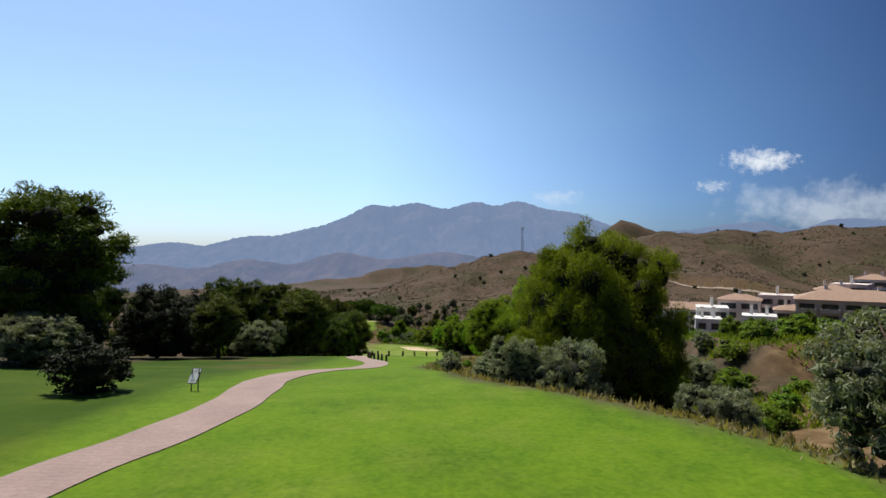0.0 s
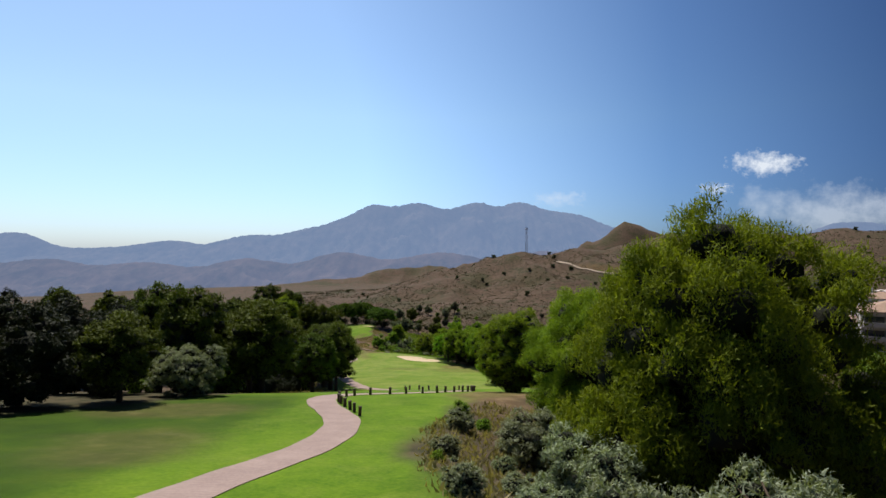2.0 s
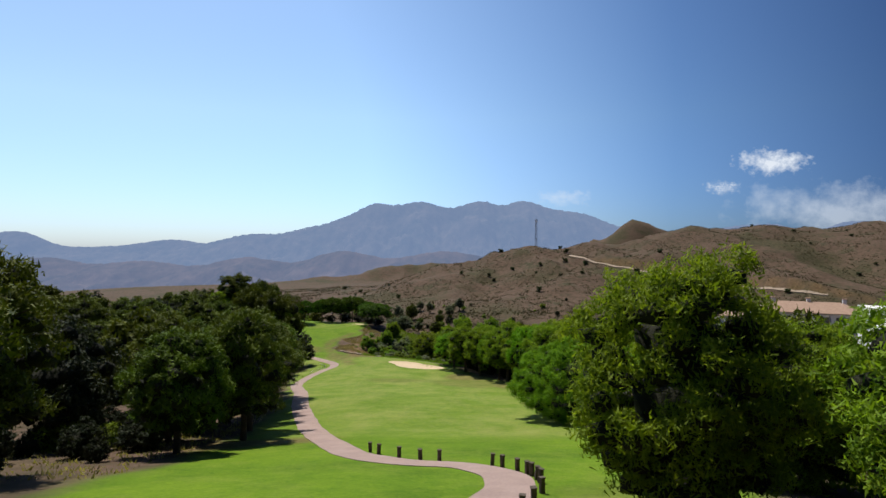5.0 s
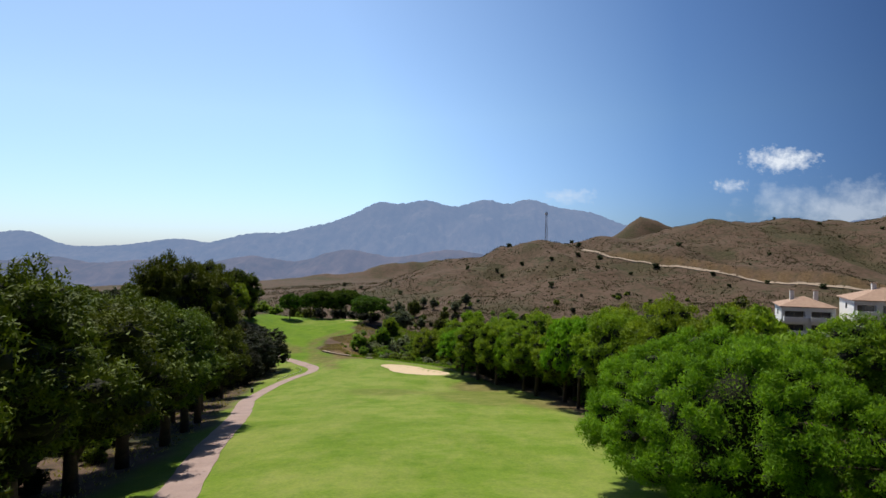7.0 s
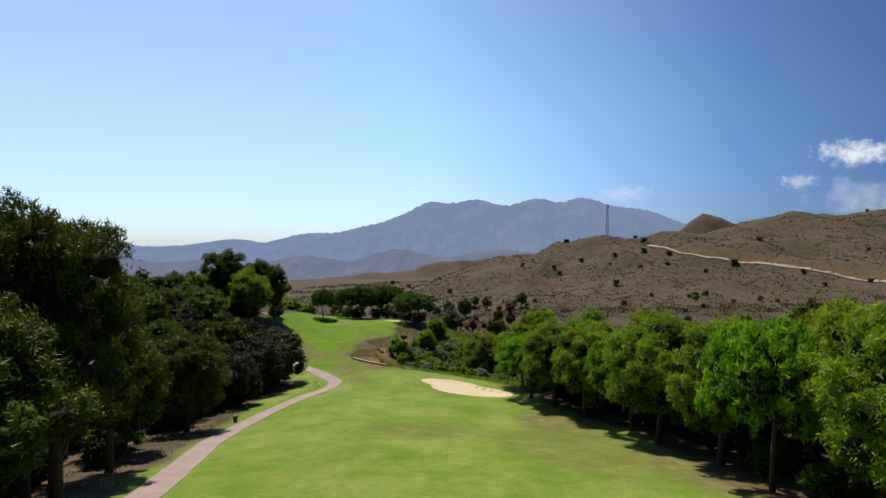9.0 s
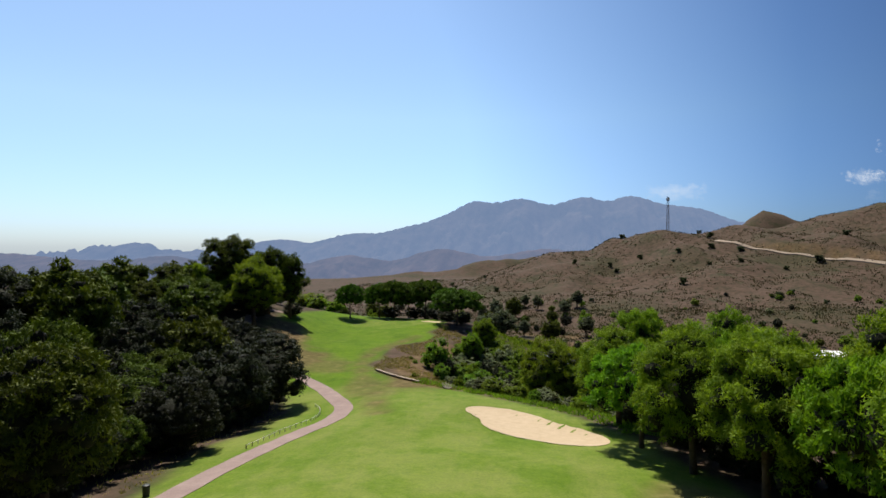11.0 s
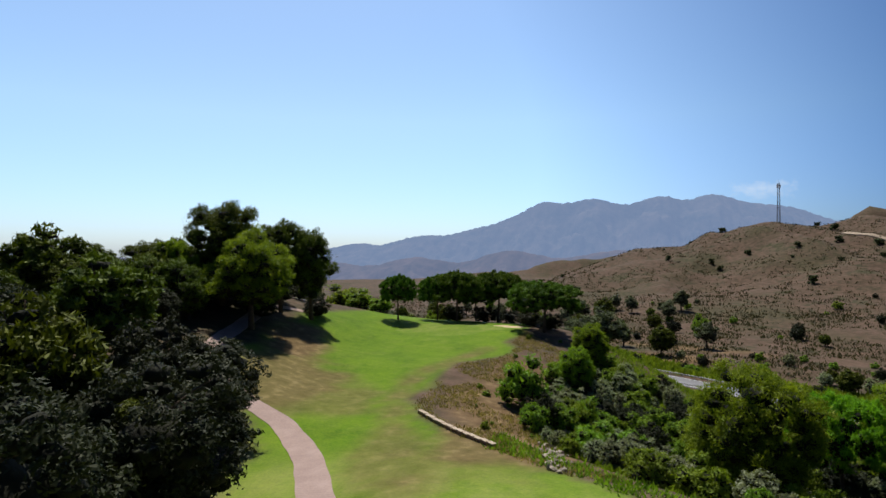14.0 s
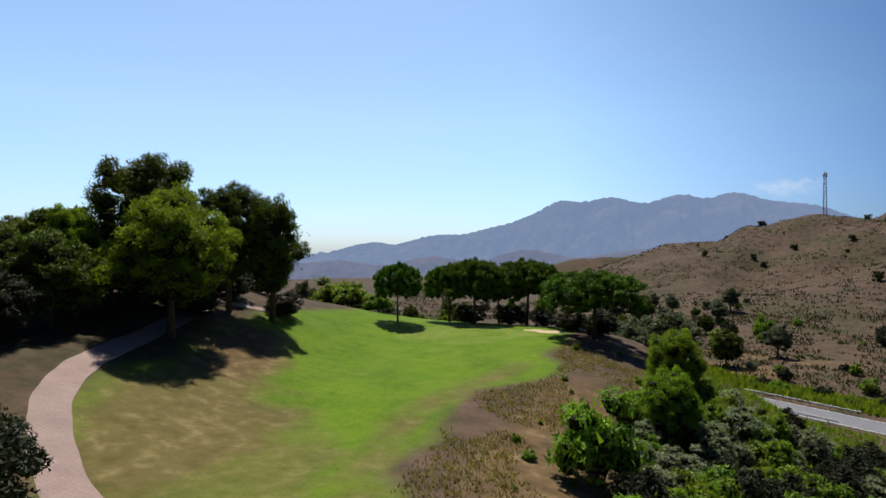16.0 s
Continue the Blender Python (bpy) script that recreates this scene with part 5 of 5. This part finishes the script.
def house(name, label, x, y, turn, w, d, storeys, material, z, bays, balconies, chimneys=2, sh=2.9, flat=False, group="estate houses"):
    """A rendered block: walls, tiled roof, windows in frames, deep balconies on the front and chimneys."""
    root = new(name)
    root.matrix_world = pose(x, y, z, 0, 0, turn)
    h = storeys * sh
    foot = -6.0
    bw = w / bays
    # front wall with real openings between piers and bands
    part("wall", *box(-w / 2, w / 2, 0.9, d, foot, h), material, root)
    for b_ in range(bays + 1):
        x0 = -w / 2 + b_ * bw
        part("pier", *box(max(-w / 2, x0 - 0.55), min(w / 2, x0 + 0.55), 0, 0.897, foot, h), material, root)
    for s_ in range(storeys + 1):
        z0 = s_ * sh
        part("band", *box(-w / 2 + 0.003, w / 2 - 0.003, 0.003, 0.894, (z0 - 0.75) if s_ else foot, z0 + (0.0 if s_ == storeys else 0.12)), material, root)
    for s_ in range(storeys):
        for b_ in range(bays):
            cx, z0 = -w / 2 + (b_ + 0.5) * bw, s_ * sh
            half = bw / 2 - 0.75
            win = part("window", *joined([box(cx - half, cx + half, 0.80, 0.885, z0 + 0.2, z0 + 2.0)]), M_FRAME, root)
            part("pane", *box(cx - half + 0.1, cx - 0.05, 0.77, 0.795, z0 + 0.3, z0 + 1.9), M_GLASS, win)
            part("pane", *box(cx + 0.05, cx + half - 0.1, 0.77, 0.795, z0 + 0.3, z0 + 1.9), M_GLASS, win)
            if balconies and b_ % balconies == 0:
                bal = part("balcony", *joined([box(cx - bw / 2 + 0.3, cx + bw / 2 - 0.3, -1.5, -0.004, z0 - 0.1, z0 + 0.12)]), material, root)
                part("parapet", *joined([box(cx - bw / 2 + 0.3, cx + bw / 2 - 0.3, -1.5, -1.38, z0 + 0.124, z0 + 0.95), box(cx - bw / 2 + 0.3, cx - bw / 2 + 0.42, -1.376, -0.01, z0 + 0.124, z0 + 0.95),
                                         box(cx + bw / 2 - 0.42, cx + bw / 2 - 0.3, -1.376, -0.01, z0 + 0.124, z0 + 0.95)]), material, bal)
    # side windows
    for sx in (-1, 1):
        for s_ in range(storeys):
            xx = sx * (w / 2 + 0.02)
            part("window", *box(xx - 0.05, xx + 0.05, d * 0.45, d * 0.45 + 1.2, s_ * sh + 0.9, s_ * sh + 2.0), M_GLASS, root)
    if flat:
        part("roof", *joined([box(-w / 2 - 0.1, w / 2 + 0.1, -0.1, d + 0.1, h + 0.004, h + 0.5)]), material, root, "flat roof with a parapet")
    else:
        part("roof", *hip_roof(-w / 2, w / 2, 0, d, h + 0.2, min(w, d) * 0.2), M_TILE, root, "weathered terracotta tile roof")
    for k in range(chimneys):
        cx = -w / 2 + (k + 0.6) * w / (chimneys + 0.2)
        ch = part("chimney", *box(cx - 0.4, cx + 0.4, d * 0.5, d * 0.5 + 0.8, h, h + 3.4), M_WHITE, root, "white chimney")
        part("cap", *box(cx - 0.55, cx + 0.55, d * 0.5 - 0.15, d * 0.5 + 0.95, h + 3.404, h + 3.6), M_TILE, ch)
    return tagged(root, label, "house", group)


house("apartment_building", "three-storey cream apartment block with deep balconies and tiled roof", 98.5, 137, -32, 24, 12, 3, M_CREAM, 28.6, 5, 1, 2)
house("apartment_building", "three-storey white apartment block with balconies and terracotta roof", 93, 217, -22, 26, 12, 3, M_WHITE, 18.2, 6, 2, 3)
house("apartment_building", "two-storey white wing with terracotta roof and chimneys", 75.5, 228, -22, 10, 10, 2, M_WHITE, 19.0, 2, 1, 2)
for k, (x, y, turn, w, d, st, mat_, top) in enumerate((
        (83, 176, 20, 9, 9, 2, M_WHITE, 34.5), (78, 168, 20, 7, 8, 2, M_WHITE, 32.0), (94, 182, 10, 12, 9, 2, M_PINKISH, 36.6), (93, 168, 15, 9, 8, 2, M_WHITE, 32.8), (108, 186, 5, 10, 9, 2, M_PINKISH, 37.5),
        (106, 172, 12, 11, 8, 2, M_PINKISH, 34.3), (120, 182, 0, 11, 9, 2, M_WHITE, 35.5), (140, 205, 10, 11, 10, 2, M_WHITE, 38.0), (150, 212, -5, 12, 10, 2, M_PINKISH, 39.5), (165, 220, 0, 12, 10, 2, M_WHITE, 41.0))):
    house("house", "white terraced house with terracotta roof and chimneys" if mat_ is M_WHITE else "pale pink terraced house with tiled roof", x, y, turn - 42, w, d, st, mat_, top - st * 2.9 - 3.0, 2, 0, 1 + k % 2, flat=k in (0, 1, 3, 4, 6, 8))
house("house", "long low white flat-roofed building in the valley", 46, 300, -10, 16, 8, 1, M_WHITE, 4.0, 4, 0, 0, flat=True)

# ---- pool ----
pool = new("swimming_pool")
pool.matrix_world = pose(43.5, 158.5, ground_z(43.5, 158.5) + 0.3, 0, 0, 25)
part("deck", *joined([box(-8, 8, 4.5, 6.5, -3, 0), box(-8, 8, -6.5, -4.5, -3, 0), box(-8, -6, -4.497, 4.497, -3, -0.003), box(6, 8, -4.497, 4.497, -3, -0.003)]), M_CAP, pool, "pale stone deck")
part("basin", *box(-5.99, 5.99, -4.49, 4.49, -2.9, -0.6), M_POOL, pool)
part("water", *box(-5.98, 5.98, -4.48, 4.48, -0.596, -0.15), M_POOL, pool, "bright turquoise water")
tagged(pool, "turquoise swimming pool with a pale stone deck", "swimming pool")

# ---- clouds ----
def cloud(name, label, px, py, half_w, half_h, dist, seed, dense):
    m = Mat("cloud_" + str(seed))
    src = m.where()
    sepv = m.node("ShaderNodeSeparateXYZ")
    m.link(src, sepv.inputs[0])
    u = m.math('DIVIDE', sepv.outputs[0], half_w)
    v = m.math('DIVIDE', sepv.outputs[2], half_h)
    rad = m.math('SQRT', m.math('ADD', m.math('MULTIPLY', u, u), m.math('MULTIPLY', v, v)))
    n = m.noise(4.2 / half_w, 9, 0.62, (1, 1, 1.3), seed)
    body = m.math('SUBTRACT', m.math('ADD', m.math('MULTIPLY', n, 2.0), -0.2), rad)
    alpha = m.math('MULTIPLY', m.ramp(body, [(0.0, (0, 0, 0)), (0.75, (1, 1, 1))]), dense)
    e = m.node("ShaderNodeEmission", Strength=0.86)
    e.inputs["Color"].default_value = (0.86, 0.92, 1.0, 1)
    tr = m.node("ShaderNodeBsdfTransparent")
    mx = m.node("ShaderNodeMixShader")
    m.link(alpha, mx.inputs[0])
    m.link(tr.outputs[0], mx.inputs[1])
    m.link(e.outputs[0], mx.inputs[2])
    m.link(mx.outputs[0], m.out.inputs["Surface"])
    x, z = (px - 784) / 1012.0 * dist, 50 + (441 - py) / 1012.0 * dist
    ob = part(name, [(-half_w, 0, -half_h), (half_w, 0, -half_h), (half_w, 0, half_h), (-half_w, 0, half_h)], [(0, 1, 2, 3)], m.m)
    ob.matrix_world = pose(x, dist, z)
    return tagged(ob, label, "cloud", kind="structure")


P_ = 4900 / 1012.0
cloud("backdrop_cloud", "small white cumulus cloud in the blue sky", 1350, 284, 82 * P_, 30 * P_, 4900, 3, 0.95)
cloud("backdrop_cloud", "tiny white cloud in the blue sky", 1262, 329, 38 * P_, 16 * P_, 4900, 7, 0.8)
cloud("backdrop_cloud", "bank of pale cloud over the far hills", 1480, 365, 240 * P_, 62 * P_, 4900, 12, 0.45)
cloud("backdrop_cloud", "faint wisp of cloud above the mountain", 985, 349, 60 * P_, 18 * P_, 4900, 19, 0.35)
